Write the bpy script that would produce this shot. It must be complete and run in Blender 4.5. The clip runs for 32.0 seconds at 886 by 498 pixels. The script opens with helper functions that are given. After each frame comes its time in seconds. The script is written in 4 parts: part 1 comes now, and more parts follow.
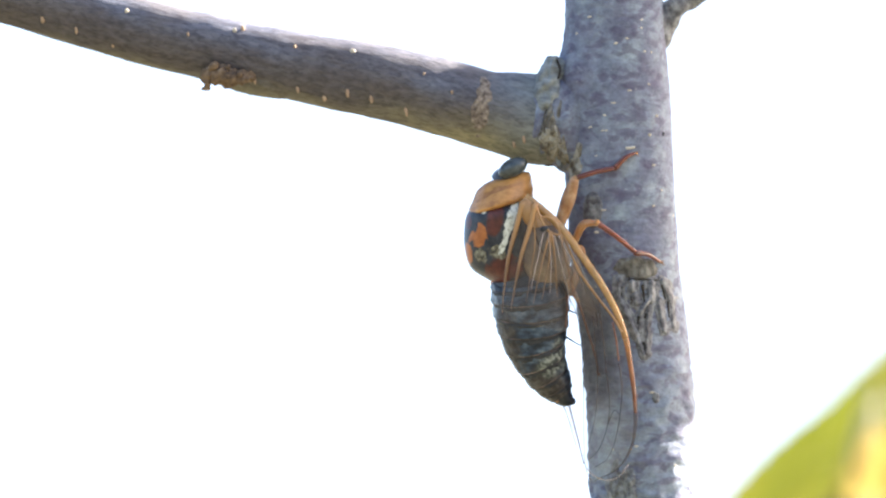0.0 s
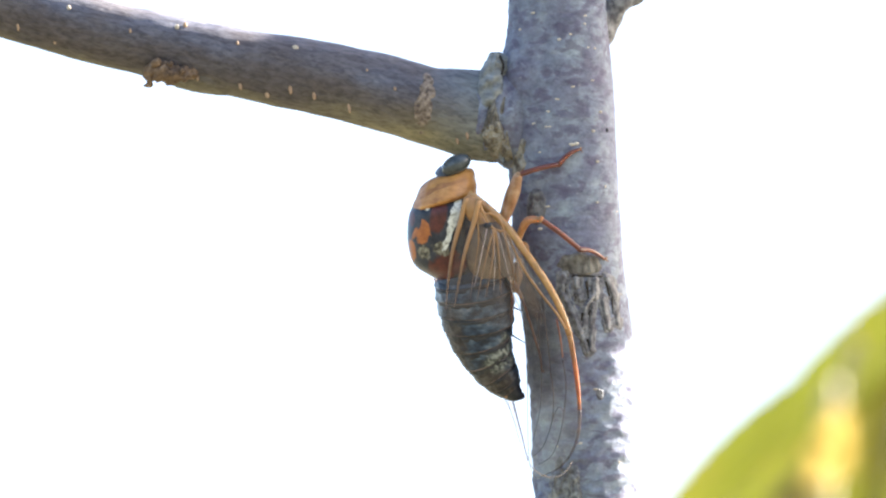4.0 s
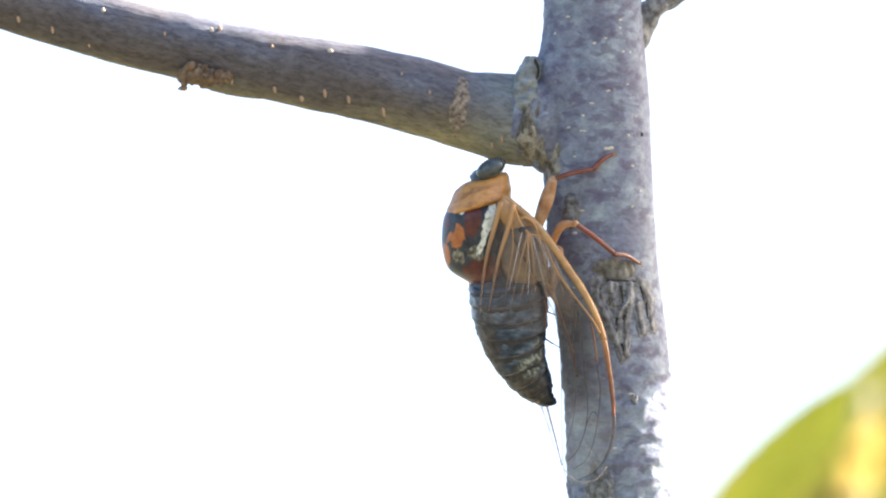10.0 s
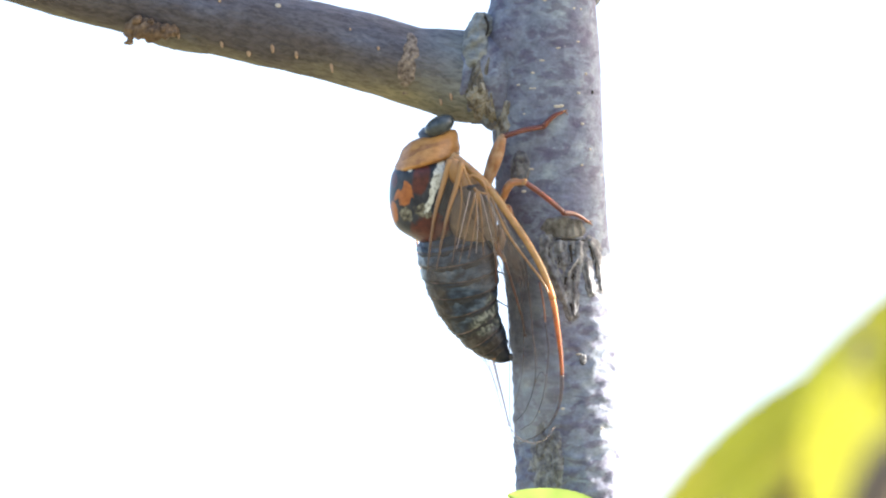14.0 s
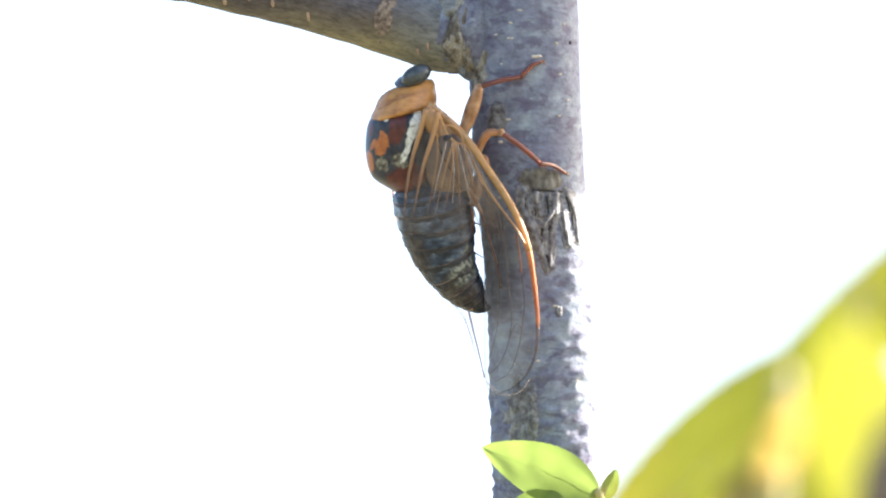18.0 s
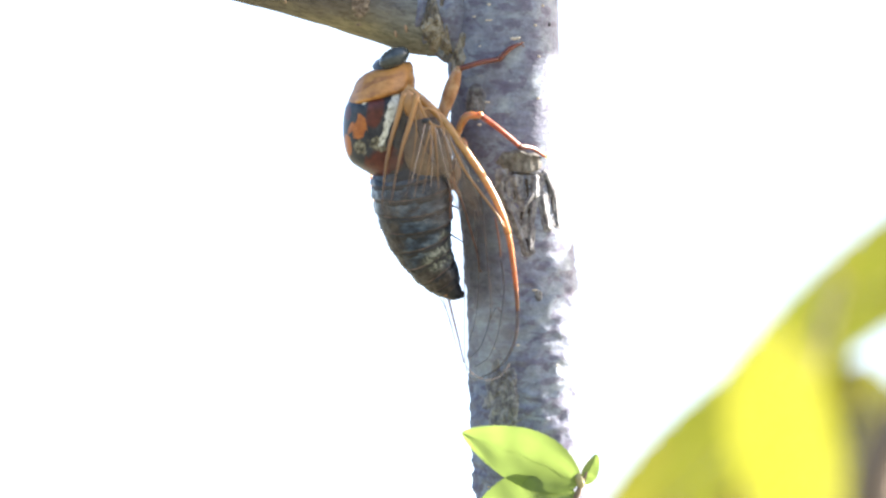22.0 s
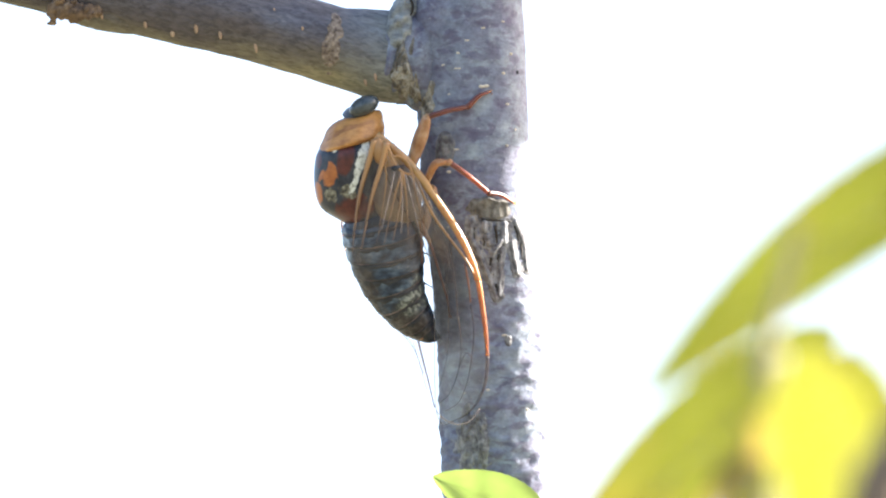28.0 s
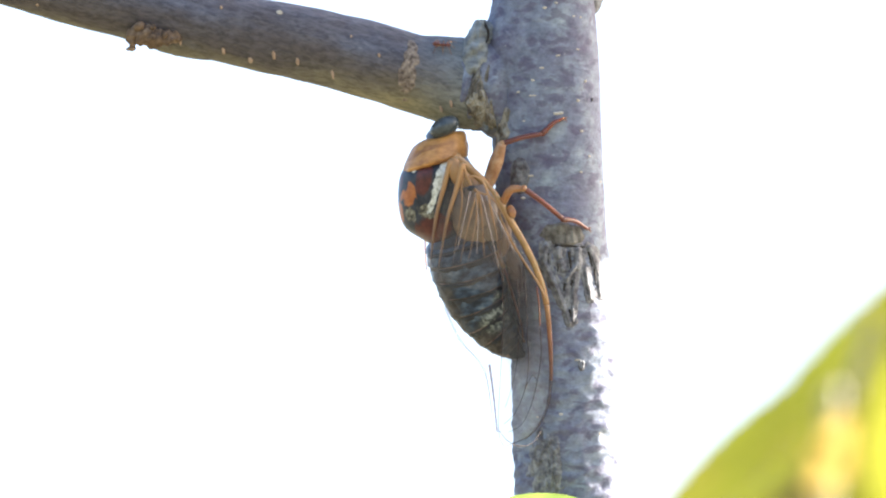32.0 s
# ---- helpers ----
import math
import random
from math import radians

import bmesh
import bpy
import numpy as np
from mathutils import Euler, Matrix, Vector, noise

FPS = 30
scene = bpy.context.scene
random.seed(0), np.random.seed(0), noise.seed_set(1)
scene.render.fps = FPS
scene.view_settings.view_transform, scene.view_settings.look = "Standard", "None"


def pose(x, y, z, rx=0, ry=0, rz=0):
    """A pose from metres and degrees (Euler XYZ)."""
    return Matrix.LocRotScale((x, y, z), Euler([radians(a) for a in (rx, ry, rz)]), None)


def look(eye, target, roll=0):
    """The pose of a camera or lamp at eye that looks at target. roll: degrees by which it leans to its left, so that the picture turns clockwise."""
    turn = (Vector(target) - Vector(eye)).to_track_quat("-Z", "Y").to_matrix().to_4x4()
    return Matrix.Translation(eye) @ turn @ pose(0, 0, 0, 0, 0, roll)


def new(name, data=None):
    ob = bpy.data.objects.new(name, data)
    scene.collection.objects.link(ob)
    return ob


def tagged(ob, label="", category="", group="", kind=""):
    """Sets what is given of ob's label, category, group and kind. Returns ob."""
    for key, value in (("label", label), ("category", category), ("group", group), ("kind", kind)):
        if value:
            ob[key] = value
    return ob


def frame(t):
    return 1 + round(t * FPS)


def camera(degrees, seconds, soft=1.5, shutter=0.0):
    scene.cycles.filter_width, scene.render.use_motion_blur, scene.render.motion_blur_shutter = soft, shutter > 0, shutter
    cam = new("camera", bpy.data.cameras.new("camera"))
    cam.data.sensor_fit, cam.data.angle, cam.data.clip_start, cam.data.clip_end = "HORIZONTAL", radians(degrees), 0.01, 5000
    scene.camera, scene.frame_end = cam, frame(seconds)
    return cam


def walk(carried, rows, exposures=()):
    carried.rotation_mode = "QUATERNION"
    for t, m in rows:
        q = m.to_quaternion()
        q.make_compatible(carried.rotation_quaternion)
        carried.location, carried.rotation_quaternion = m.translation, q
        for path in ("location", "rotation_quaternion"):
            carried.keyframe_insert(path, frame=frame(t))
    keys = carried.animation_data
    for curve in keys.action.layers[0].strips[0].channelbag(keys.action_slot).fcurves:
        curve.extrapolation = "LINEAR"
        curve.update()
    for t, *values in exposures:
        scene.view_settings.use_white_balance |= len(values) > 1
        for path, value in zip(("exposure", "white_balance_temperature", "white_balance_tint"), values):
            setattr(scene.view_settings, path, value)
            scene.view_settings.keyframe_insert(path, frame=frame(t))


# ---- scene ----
# ---- camera ----
K = 0.000087                     # metres of the building grid: 1 unit = 0.087 mm
BASE = pose(0, 0, 1.62, 15, 0, 0)   # the subject's own frame: x right, y away, z up, tipped with the upward view

cam = camera(8.0, 32.0, soft=2.1)
cam.data.dof.use_dof = True
cam.data.dof.focus_distance = 0.966
cam.data.dof.aperture_fstop = 20.0

# seconds, aim right and up of the subject's middle (mm), distance (mm), roll (degrees)
AIM = [
    (0.0, -16.50, 1.05, 985.6, 0.34),
    (0.5, -17.92, 0.95, 985.3, 0.46),
    (1.0, -15.26, -1.95, 982.8, 0.63),
    (1.5, -13.00, -2.10, 980.6, 0.47),
    (2.0, -14.22, -0.53, 981.2, 0.45),
    (2.5, -11.86, 0.56, 982.4, 0.38),
    (4.5, -4.46, 0.62, 983.2, 0.13),
    (5.0, 0.70, 2.04, 973.4, 0.02),
    (5.5, 0.69, 2.86, 981.2, -0.13),
    (6.0, 5.68, 1.54, 976.5, -0.13),
    (6.5, 7.55, 1.33, 980.1, -0.37),
    (7.0, 5.35, 1.67, 977.7, -0.20),
    (7.5, 5.03, 0.50, 975.0, -0.18),
    (8.0, 1.73, -1.23, 972.4, 0.01),
    (8.5, 0.15, -1.05, 975.5, 0.07),
    (9.0, 0.01, 0.00, 975.6, 0.04),
    (9.5, -6.83, 0.69, 975.1, 0.17),
    (10.0, -13.04, 1.20, 981.4, 0.39),
    (10.5, -10.27, 1.66, 984.2, 0.19),
    (11.0, -10.93, 2.63, 984.0, 0.19),
    (11.5, -9.69, 1.05, 995.1, 0.03),
    (12.0, -4.00, -2.56, 981.5, 0.25),
    (12.5, -5.47, -3.66, 979.1, 0.53),
    (13.0, -5.92, -3.80, 979.5, 0.56),
    (13.5, -4.64, -4.92, 971.3, 0.75),
    (15.5, -5.18, -5.42, 975.5, 0.77),
    (16.0, -4.20, -5.97, 973.3, 0.74),
    (16.5, -6.43, -9.14, 973.3, 1.11),
    (17.0, -5.68, -9.74, 972.5, 1.08),
    (17.5, -1.80, -9.85, 970.9, 1.10),
    (18.0, -1.11, -12.69, 966.1, 1.13),
    (18.5, 1.49, -13.99, 960.9, 1.20),
    (19.0, 4.87, -12.93, 960.3, 0.81),
    (19.5, 2.40, -13.29, 961.5, 1.11),
    (20.0, 1.77, -13.80, 962.1, 1.08),
    (20.5, 4.19, -12.97, 960.3, 0.91),
    (21.0, 2.24, -13.93, 958.7, 1.03),
    (21.5, 0.29, -15.46, 959.0, 1.08),
    (22.0, 2.15, -15.08, 958.5, 0.96),
    (22.5, 3.08, -15.83, 959.3, 0.91),
    (23.0, 2.99, -15.45, 957.7, 0.85),
    (23.5, 2.34, -13.12, 960.1, 0.96),
    (24.0, 1.94, -11.92, 963.8, 0.83),
    (24.5, 1.69, -11.00, 963.8, 1.03),
    (25.0, 3.09, -10.20, 966.4, 0.93),
    (25.5, 4.18, -9.63, 967.2, 0.82),
    (27.5, 4.09, -7.74, 967.2, 0.91),
    (28.0, 6.61, -7.99, 968.6, 0.68),
    (28.5, 2.55, -7.41, 969.8, 0.87),
    (29.0, -0.06, -6.02, 971.1, 0.90),
    (29.5, 3.17, -5.28, 970.3, 0.73),
    (30.0, 0.78, -5.86, 969.9, 0.70),
    (30.5, -3.84, -3.97, 975.3, 0.77),
    (31.0, -3.51, -3.87, 976.5, 0.91),
    (31.5, -2.72, -4.32, 974.8, 0.90),
    (32.0, -4.90, -4.27, 977.6, 0.95),
]
walk(cam, [(t, BASE @ look((0, -d / 1000, 0), (x / 1000, 0, z / 1000), r)) for t, x, z, d, r in AIM],
     exposures=[(0.0, 3.0, 6380, 11), (32.0, 3.0, 6380, 11)])

# ---- world and sun ----
SUN_WAY = Vector((0.80, 0.31, 0.50)).normalized()    # towards the sun
world = bpy.data.worlds.new("sky")
scene.world = world
world.use_nodes = True
wn = world.node_tree
sky = wn.nodes.new("ShaderNodeTexSky")
sky.sky_type, sky.sun_disc = "NISHITA", False
sky.sun_elevation = math.asin(SUN_WAY.z)
sky.sun_rotation = math.atan2(SUN_WAY.x, SUN_WAY.y)
sky.dust_density = 4.0
wn.links.new(sky.outputs[0], wn.nodes["Background"].inputs[0])
wn.nodes["Background"].inputs[1].default_value = 0.068
sun_data = bpy.data.lights.new("sun", "SUN")
sun_data.energy, sun_data.angle, sun_data.color = 5.0, radians(0.53), (1.0, 0.95, 0.86)
sun = new("sun", sun_data)
sun.matrix_world = look(SUN_WAY * 5 + Vector((0, 0, 2)), (0, 0, 2))


# ---- materials ----
def material(name, rough=0.6):
    m = bpy.data.materials.new(name)
    m.use_nodes = True
    b = m.node_tree.nodes["Principled BSDF"]
    b.inputs["Roughness"].default_value = rough
    return m, m.node_tree, b


def ramp(nt, src, stops):
    r = nt.nodes.new("ShaderNodeValToRGB")
    e = r.color_ramp.elements
    while len(e) < len(stops):
        e.new(0.5)
    for el, (p, c) in zip(e, stops):
        el.position, el.color = p, (*c, 1)
    nt.links.new(src, r.inputs[0])
    return r.outputs[0]


def tex(nt, scale, stretch=(1, 1, 1), detail=6, rough=0.6, kind="ShaderNodeTexNoise", turn=0.0, warp=0.0):
    co = nt.nodes.new("ShaderNodeTexCoord")
    mp = nt.nodes.new("ShaderNodeMapping")
    mp.inputs["Scale"].default_value = stretch
    mp.vector_type = "TEXTURE" if turn else "POINT"
    if turn:
        mp.inputs["Rotation"].default_value = (0, radians(turn), 0)
        mp.inputs["Scale"].default_value = tuple(1 / s for s in stretch)
    nt.links.new(co.outputs["Object"], mp.inputs[0])
    n = nt.nodes.new(kind)
    n.inputs["Scale"].default_value = scale
    if kind == "ShaderNodeTexNoise":
        n.inputs["Detail"].default_value, n.inputs["Roughness"].default_value = detail, rough
        n.inputs["Distortion"].default_value = warp
    nt.links.new(mp.outputs[0], n.inputs["Vector"])
    return n.outputs[0]


def mix(nt, fac, a, b, mode="MIX"):
    x = nt.nodes.new("ShaderNodeMix")
    x.data_type, x.blend_type = "RGBA", mode
    for sock, v in ((x.inputs[0], fac), (x.inputs[6], a), (x.inputs[7], b)):
        if isinstance(v, (int, float)):
            sock.default_value = v
        elif isinstance(v, tuple):
            sock.default_value = (*v, 1)
        else:
            nt.links.new(v, sock)
    return x.outputs[2]


def bump(nt, b, h, strength, dist=0.0003):
    n = nt.nodes.new("ShaderNodeBump")
    n.inputs["Strength"].default_value, n.inputs["Distance"].default_value = strength, dist
    nt.links.new(h, n.inputs["Height"])
    nt.links.new(n.outputs[0], b.inputs["Normal"])


def plain(name, stops, scale=400, rough=0.55, stretch=(1, 1, 1), relief=0.25, spec=0.5):
    """A mottled material: a colour ramp on grain, with fine relief."""
    m, nt, b = material(name, rough)
    n = tex(nt, scale, stretch)
    nt.links.new(ramp(nt, n, stops), b.inputs["Base Color"])
    b.inputs["Specular IOR Level"].default_value = spec
    bump(nt, b, tex(nt, scale * 2.5, stretch), relief, 0.0002)
    return m


def grid_coord(nt, home):
    """The building grid's x right and y down as two sockets, for a mesh whose origin is at home."""
    co = nt.nodes.new("ShaderNodeTexCoord")
    sep = nt.nodes.new("ShaderNodeSeparateXYZ")
    nt.links.new(co.outputs["Object"], sep.inputs[0])
    out = []
    for sock, k, o in ((sep.outputs["X"], 1 / K, 784 + home.x / K), (sep.outputs["Z"], -1 / K, 441 - home.z / K)):
        a = nt.nodes.new("ShaderNodeMath")
        a.operation = "MULTIPLY_ADD"
        a.inputs[1].default_value, a.inputs[2].default_value = k, o
        nt.links.new(sock, a.inputs[0])
        out.append(a.outputs[0])
    return out


def calc(nt, op, a, b=0.0, c=0.0):
    n = nt.nodes.new("ShaderNodeMath")
    n.operation = op
    for s, v in zip(n.inputs, (a, b, c)):
        if isinstance(v, (int, float)):
            s.default_value = v
        else:
            nt.links.new(v, s)
    return n.outputs[0]


def blot(nt, xy, cx, cy, a, b, tilt=0.0, ragged=0.5, soft=0.12, grain=950):
    """A mask with ragged edges: an oval mark at grid place cx, cy with half sizes a, b."""
    co, si = math.cos(radians(tilt)), math.sin(radians(tilt))
    dx, dy = calc(nt, "SUBTRACT", xy[0], cx), calc(nt, "SUBTRACT", xy[1], cy)
    u = calc(nt, "DIVIDE", calc(nt, "ADD", calc(nt, "MULTIPLY", dx, co), calc(nt, "MULTIPLY", dy, si)), a)
    v = calc(nt, "DIVIDE", calc(nt, "SUBTRACT", calc(nt, "MULTIPLY", dy, co), calc(nt, "MULTIPLY", dx, si)), b)
    r = calc(nt, "SQRT", calc(nt, "ADD", calc(nt, "MULTIPLY", u, u), calc(nt, "MULTIPLY", v, v)))
    n = calc(nt, "MULTIPLY", calc(nt, "SUBTRACT", tex(nt, grain, detail=3), 0.5), ragged * 2)
    e = calc(nt, "SUBTRACT", calc(nt, "ADD", 1.0, n), r)
    k = nt.nodes.new("ShaderNodeMapRange")
    k.inputs["From Min"].default_value, k.inputs["From Max"].default_value = -soft, soft
    nt.links.new(e, k.inputs["Value"])
    return k.outputs[0]


def stem_bark():
    m, nt, b = material("stem_bark", 0.75)
    base = ramp(nt, tex(nt, 330, (1, 1, 1.2), 5, 0.6), [(0.30, (0.138, 0.152, 0.210)), (0.5, (0.196, 0.220, 0.284)), (0.70, (0.285, 0.326, 0.372))])
    pale = ramp(nt, tex(nt, 120, (1.2, 1.2, 0.55), 4, 0.6), [(0.50, (0, 0, 0)), (0.70, (0.4, 0.4, 0.4))])
    col = mix(nt, pale, base, (0.350, 0.405, 0.430))
    # plum-coloured blotches, broader than high, over a looser cloud of the same tint
    cloud = ramp(nt, tex(nt, 150, (1.2, 1.2, 0.8), 4, 0.6), [(0.42, (0, 0, 0)), (0.62, (0.55, 0.55, 0.55))])
    col = mix(nt, cloud, col, (0.125, 0.112, 0.176))
    dark = ramp(nt, tex(nt, 430, (0.75, 0.75, 1.35), 4, 0.55, warp=0.5), [(0.50, (0, 0, 0)), (0.60, (0.58, 0.58, 0.58))])
    col = mix(nt, dark, col, (0.085, 0.068, 0.122))
    fleck = ramp(nt, tex(nt, 1400, (1, 1, 1.6), 3, 0.6), [(0.66, (0, 0, 0)), (0.76, (0.4, 0.4, 0.4))])
    col = mix(nt, fleck, col, (0.50, 0.50, 0.50))
    grain = ramp(nt, tex(nt, 800, (1, 1, 1.3), 5, 0.7), [(0.32, (0.74, 0.74, 0.75)), (0.65, (1.15, 1.15, 1.15))])
    nt.links.new(mix(nt, 1.0, col, grain, "MULTIPLY"), b.inputs["Base Color"])
    b.inputs["Specular IOR Level"].default_value = 0.3
    bump(nt, b, tex(nt, 600, (1, 1, 1.5), 8, 0.7), 0.75, 0.0004)
    return m


def limb_bark():
    m, nt, b = material("limb_bark", 0.72)
    lean = 13.0
    base = ramp(nt, tex(nt, 480, (0.34, 1, 1), 7, 0.7, turn=lean, warp=0.3), [(0.32, (0.060, 0.060, 0.086)), (0.48, (0.108, 0.112, 0.150)), (0.60, (0.142, 0.146, 0.186)), (0.74, (0.215, 0.225, 0.265))])
    brown = ramp(nt, tex(nt, 110, (0.45, 1, 1), 4, 0.6, turn=lean), [(0.42, (0, 0, 0)), (0.62, (0.6, 0.6, 0.6))])
    col = mix(nt, brown, base, (0.110, 0.088, 0.082))
    # umber streaks from the flank down; olive underside paints in light bounced off the grass
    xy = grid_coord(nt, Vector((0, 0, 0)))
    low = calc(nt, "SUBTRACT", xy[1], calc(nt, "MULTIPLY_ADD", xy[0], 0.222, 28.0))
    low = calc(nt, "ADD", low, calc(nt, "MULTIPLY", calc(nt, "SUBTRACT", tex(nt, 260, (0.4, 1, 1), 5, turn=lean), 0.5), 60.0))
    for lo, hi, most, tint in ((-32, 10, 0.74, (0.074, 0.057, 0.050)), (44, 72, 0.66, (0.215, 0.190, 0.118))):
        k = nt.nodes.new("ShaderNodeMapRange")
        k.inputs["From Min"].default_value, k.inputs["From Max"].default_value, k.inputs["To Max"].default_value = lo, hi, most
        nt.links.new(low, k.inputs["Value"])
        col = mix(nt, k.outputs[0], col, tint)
    # towards the fork the painted bounce light reaches further up the flank
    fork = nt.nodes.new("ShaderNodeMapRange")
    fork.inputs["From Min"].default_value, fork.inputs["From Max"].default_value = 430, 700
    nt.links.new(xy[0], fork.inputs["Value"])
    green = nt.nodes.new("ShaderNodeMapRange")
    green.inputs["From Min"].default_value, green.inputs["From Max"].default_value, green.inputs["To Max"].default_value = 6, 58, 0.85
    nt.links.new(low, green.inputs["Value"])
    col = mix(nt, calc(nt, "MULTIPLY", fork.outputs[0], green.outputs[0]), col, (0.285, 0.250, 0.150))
    swell = nt.nodes.new("ShaderNodeMapRange")
    swell.inputs["From Min"].default_value, swell.inputs["From Max"].default_value, swell.inputs["To Max"].default_value = 650, 775, 0.65
    nt.links.new(calc(nt, "ADD", xy[0], calc(nt, "MULTIPLY", calc(nt, "SUBTRACT", tex(nt, 300, (0.4, 1, 1), 5, turn=lean), 0.5), 120.0)), swell.inputs["Value"])
    col = mix(nt, swell.outputs[0], col, (0.215, 0.232, 0.225))
    streak = ramp(nt, tex(nt, 1500, (0.40, 1, 1), 5, 0.65, turn=lean, warp=0.4), [(0.36, (0.66, 0.65, 0.66)), (0.5, (1, 1, 1)), (0.68, (1.34, 1.34, 1.34))])
    nt.links.new(mix(nt, 1.0, col, streak, "MULTIPLY"), b.inputs["Base Color"])
    b.inputs["Specular IOR Level"].default_value = 0.35
    bump(nt, b, tex(nt, 900, (0.35, 1, 1), 7, 0.7, turn=lean, warp=0.4), 0.55, 0.0006)
    return m


def membrane(name, colour, alpha, rough=0.2):
    m, nt, b = material(name, rough)
    n = tex(nt, 500, (1, 1, 1), 4)
    nt.links.new(ramp(nt, n, [(0.3, tuple(c * 0.8 for c in colour)), (0.7, colour)]), b.inputs["Base Color"])
    b.inputs["Alpha"].default_value = alpha
    return m


def leaf_material(name, dark, pale, through_colour, tan=0.0, gloss=0.5):
    """Leaf tissue that lets light through; tan is the share of yellow-brown ageing blotches."""
    m, nt, b = material(name, 0.5)
    b.inputs["Specular IOR Level"].default_value = gloss
    n = tex(nt, 90, (1, 1, 1), 5)
    col = ramp(nt, n, [(0.35, dark), (0.65, pale)])
    thru = ramp(nt, n, [(0.3, tuple(c * 0.8 for c in through_colour)), (0.7, through_colour)])
    if tan:
        aged = ramp(nt, tex(nt, 38, (1, 1, 1), 4, 0.5), [(0.48, (0, 0, 0)), (0.62, (tan, tan, tan))])
        col = mix(nt, aged, col, (0.085, 0.068, 0.012))
        thru = mix(nt, aged, thru, (0.150, 0.112, 0.018))
    nt.links.new(col, b.inputs["Base Color"])
    tr = nt.nodes.new("ShaderNodeBsdfTranslucent")
    nt.links.new(thru, tr.inputs[0])
    ms = nt.nodes.new("ShaderNodeMixShader")
    ms.inputs[0].default_value = 0.55
    nt.links.new(b.outputs[0], ms.inputs[1])
    nt.links.new(tr.outputs[0], ms.inputs[2])
    nt.links.new(ms.outputs[0], nt.nodes["Material Output"].inputs[0])
    bump(nt, b, tex(nt, 500), 0.3)
    return m


STEM_BARK = stem_bark()
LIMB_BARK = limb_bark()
SCAR_BARK = plain("scar_bark", [(0.36, (0.074, 0.068, 0.076)), (0.5, (0.150, 0.147, 0.157)), (0.64, (0.265, 0.262, 0.268))], 900, 0.85, relief=0.8)
COLLAR_BARK = plain("collar_bark", [(0.38, (0.085, 0.071, 0.055)), (0.5, (0.205, 0.180, 0.145)), (0.62, (0.35, 0.325, 0.275))], 620, 0.85, relief=0.7)
EAR_BARK = plain("ear_bark", [(0.36, (0.125, 0.130, 0.136)), (0.5, (0.200, 0.210, 0.212)), (0.64, (0.285, 0.296, 0.290))], 520, 0.85, stretch=(0.8, 0.8, 1.8), relief=0.6)
CROTCH_BARK = plain("crotch_bark", [(0.36, (0.055, 0.046, 0.038)), (0.5, (0.120, 0.108, 0.094)), (0.64, (0.21, 0.195, 0.170))], 700, 0.85, relief=0.7)
# near-black colour that stands in for shade down in the bark's crevices
CRACK_SHADE = plain("crack_shade", [(0.36, (0.012, 0.010, 0.009)), (0.64, (0.045, 0.036, 0.030))], 900, 0.9)
RING_SCAR = plain("ring_scar", [(0.36, (0.085, 0.062, 0.052)), (0.48, (0.18, 0.137, 0.108)), (0.62, (0.31, 0.245, 0.195))], 1300, 0.85, relief=0.6)
LENTICEL = plain("lenticel", [(0.3, (0.38, 0.32, 0.25)), (0.7, (0.60, 0.54, 0.45))], 700, 0.8)
LIMB_LENTICEL = plain("limb_lenticel", [(0.3, (0.27, 0.17, 0.105)), (0.7, (0.43, 0.30, 0.20))], 700, 0.8)
BUD = plain("bud_scale", [(0.36, (0.066, 0.040, 0.025)), (0.5, (0.145, 0.090, 0.052)), (0.66, (0.23, 0.155, 0.095))], 700, 0.8, relief=0.4)
ORANGE = plain("ochre_cuticle", [(0.35, (0.42, 0.19, 0.045)), (0.65, (0.60, 0.30, 0.08))], 350, 0.4)
AMBER = plain("amber_vein", [(0.35, (0.23, 0.112, 0.042)), (0.65, (0.37, 0.20, 0.08))], 300, 0.35)
DARK_VEIN = membrane("dark_vein", (0.075, 0.045, 0.04), 0.42, 0.4)
LEG_TAN = plain("leg_tan", [(0.33, (0.19, 0.088, 0.04)), (0.5, (0.32, 0.17, 0.08)), (0.68, (0.48, 0.33, 0.21))], 420, 0.42, relief=0.4)
RIM = plain("rim", [(0.40, (0.022, 0.018, 0.020)), (0.52, (0.100, 0.064, 0.056)), (0.64, (0.26, 0.19, 0.17))], 300, 0.45)
RED_BROWN = plain("red_brown_cuticle", [(0.35, (0.085, 0.026, 0.02)), (0.65, (0.16, 0.050, 0.033))], 400, 0.35)
BLACK = plain("black_cuticle", [(0.35, (0.008, 0.009, 0.013)), (0.65, (0.032, 0.033, 0.042))], 500, 0.3, spec=0.35)
EYE = plain("grey_eye", [(0.3, (0.030, 0.037, 0.042)), (0.7, (0.078, 0.092, 0.098))], 900, 0.22, relief=0.1)
PALE_WING = membrane("pale_wing", (0.45, 0.42, 0.40), 0.05)
FAR_EDGE = membrane("far_edge", (0.50, 0.30, 0.24), 0.28)
FAR_VEIN = membrane("far_vein", (0.52, 0.40, 0.36), 0.45)
TAN = plain("tan_cuticle", [(0.35, (0.22, 0.12, 0.06)), (0.65, (0.36, 0.205, 0.11))], 420, 0.45)
LEAF_NEAR = leaf_material("near_leaf", (0.040, 0.056, 0.008), (0.075, 0.090, 0.013), (0.114, 0.124, 0.014), 0.6, 0.2)
# brighter copy of the near leaf's colours, with extra sun painted in
LEAF_BRIGHT = leaf_material("sunlit_leaf", (0.05, 0.064, 0.009), (0.080, 0.090, 0.013), (0.146, 0.150, 0.015), 0.3, 0.2)
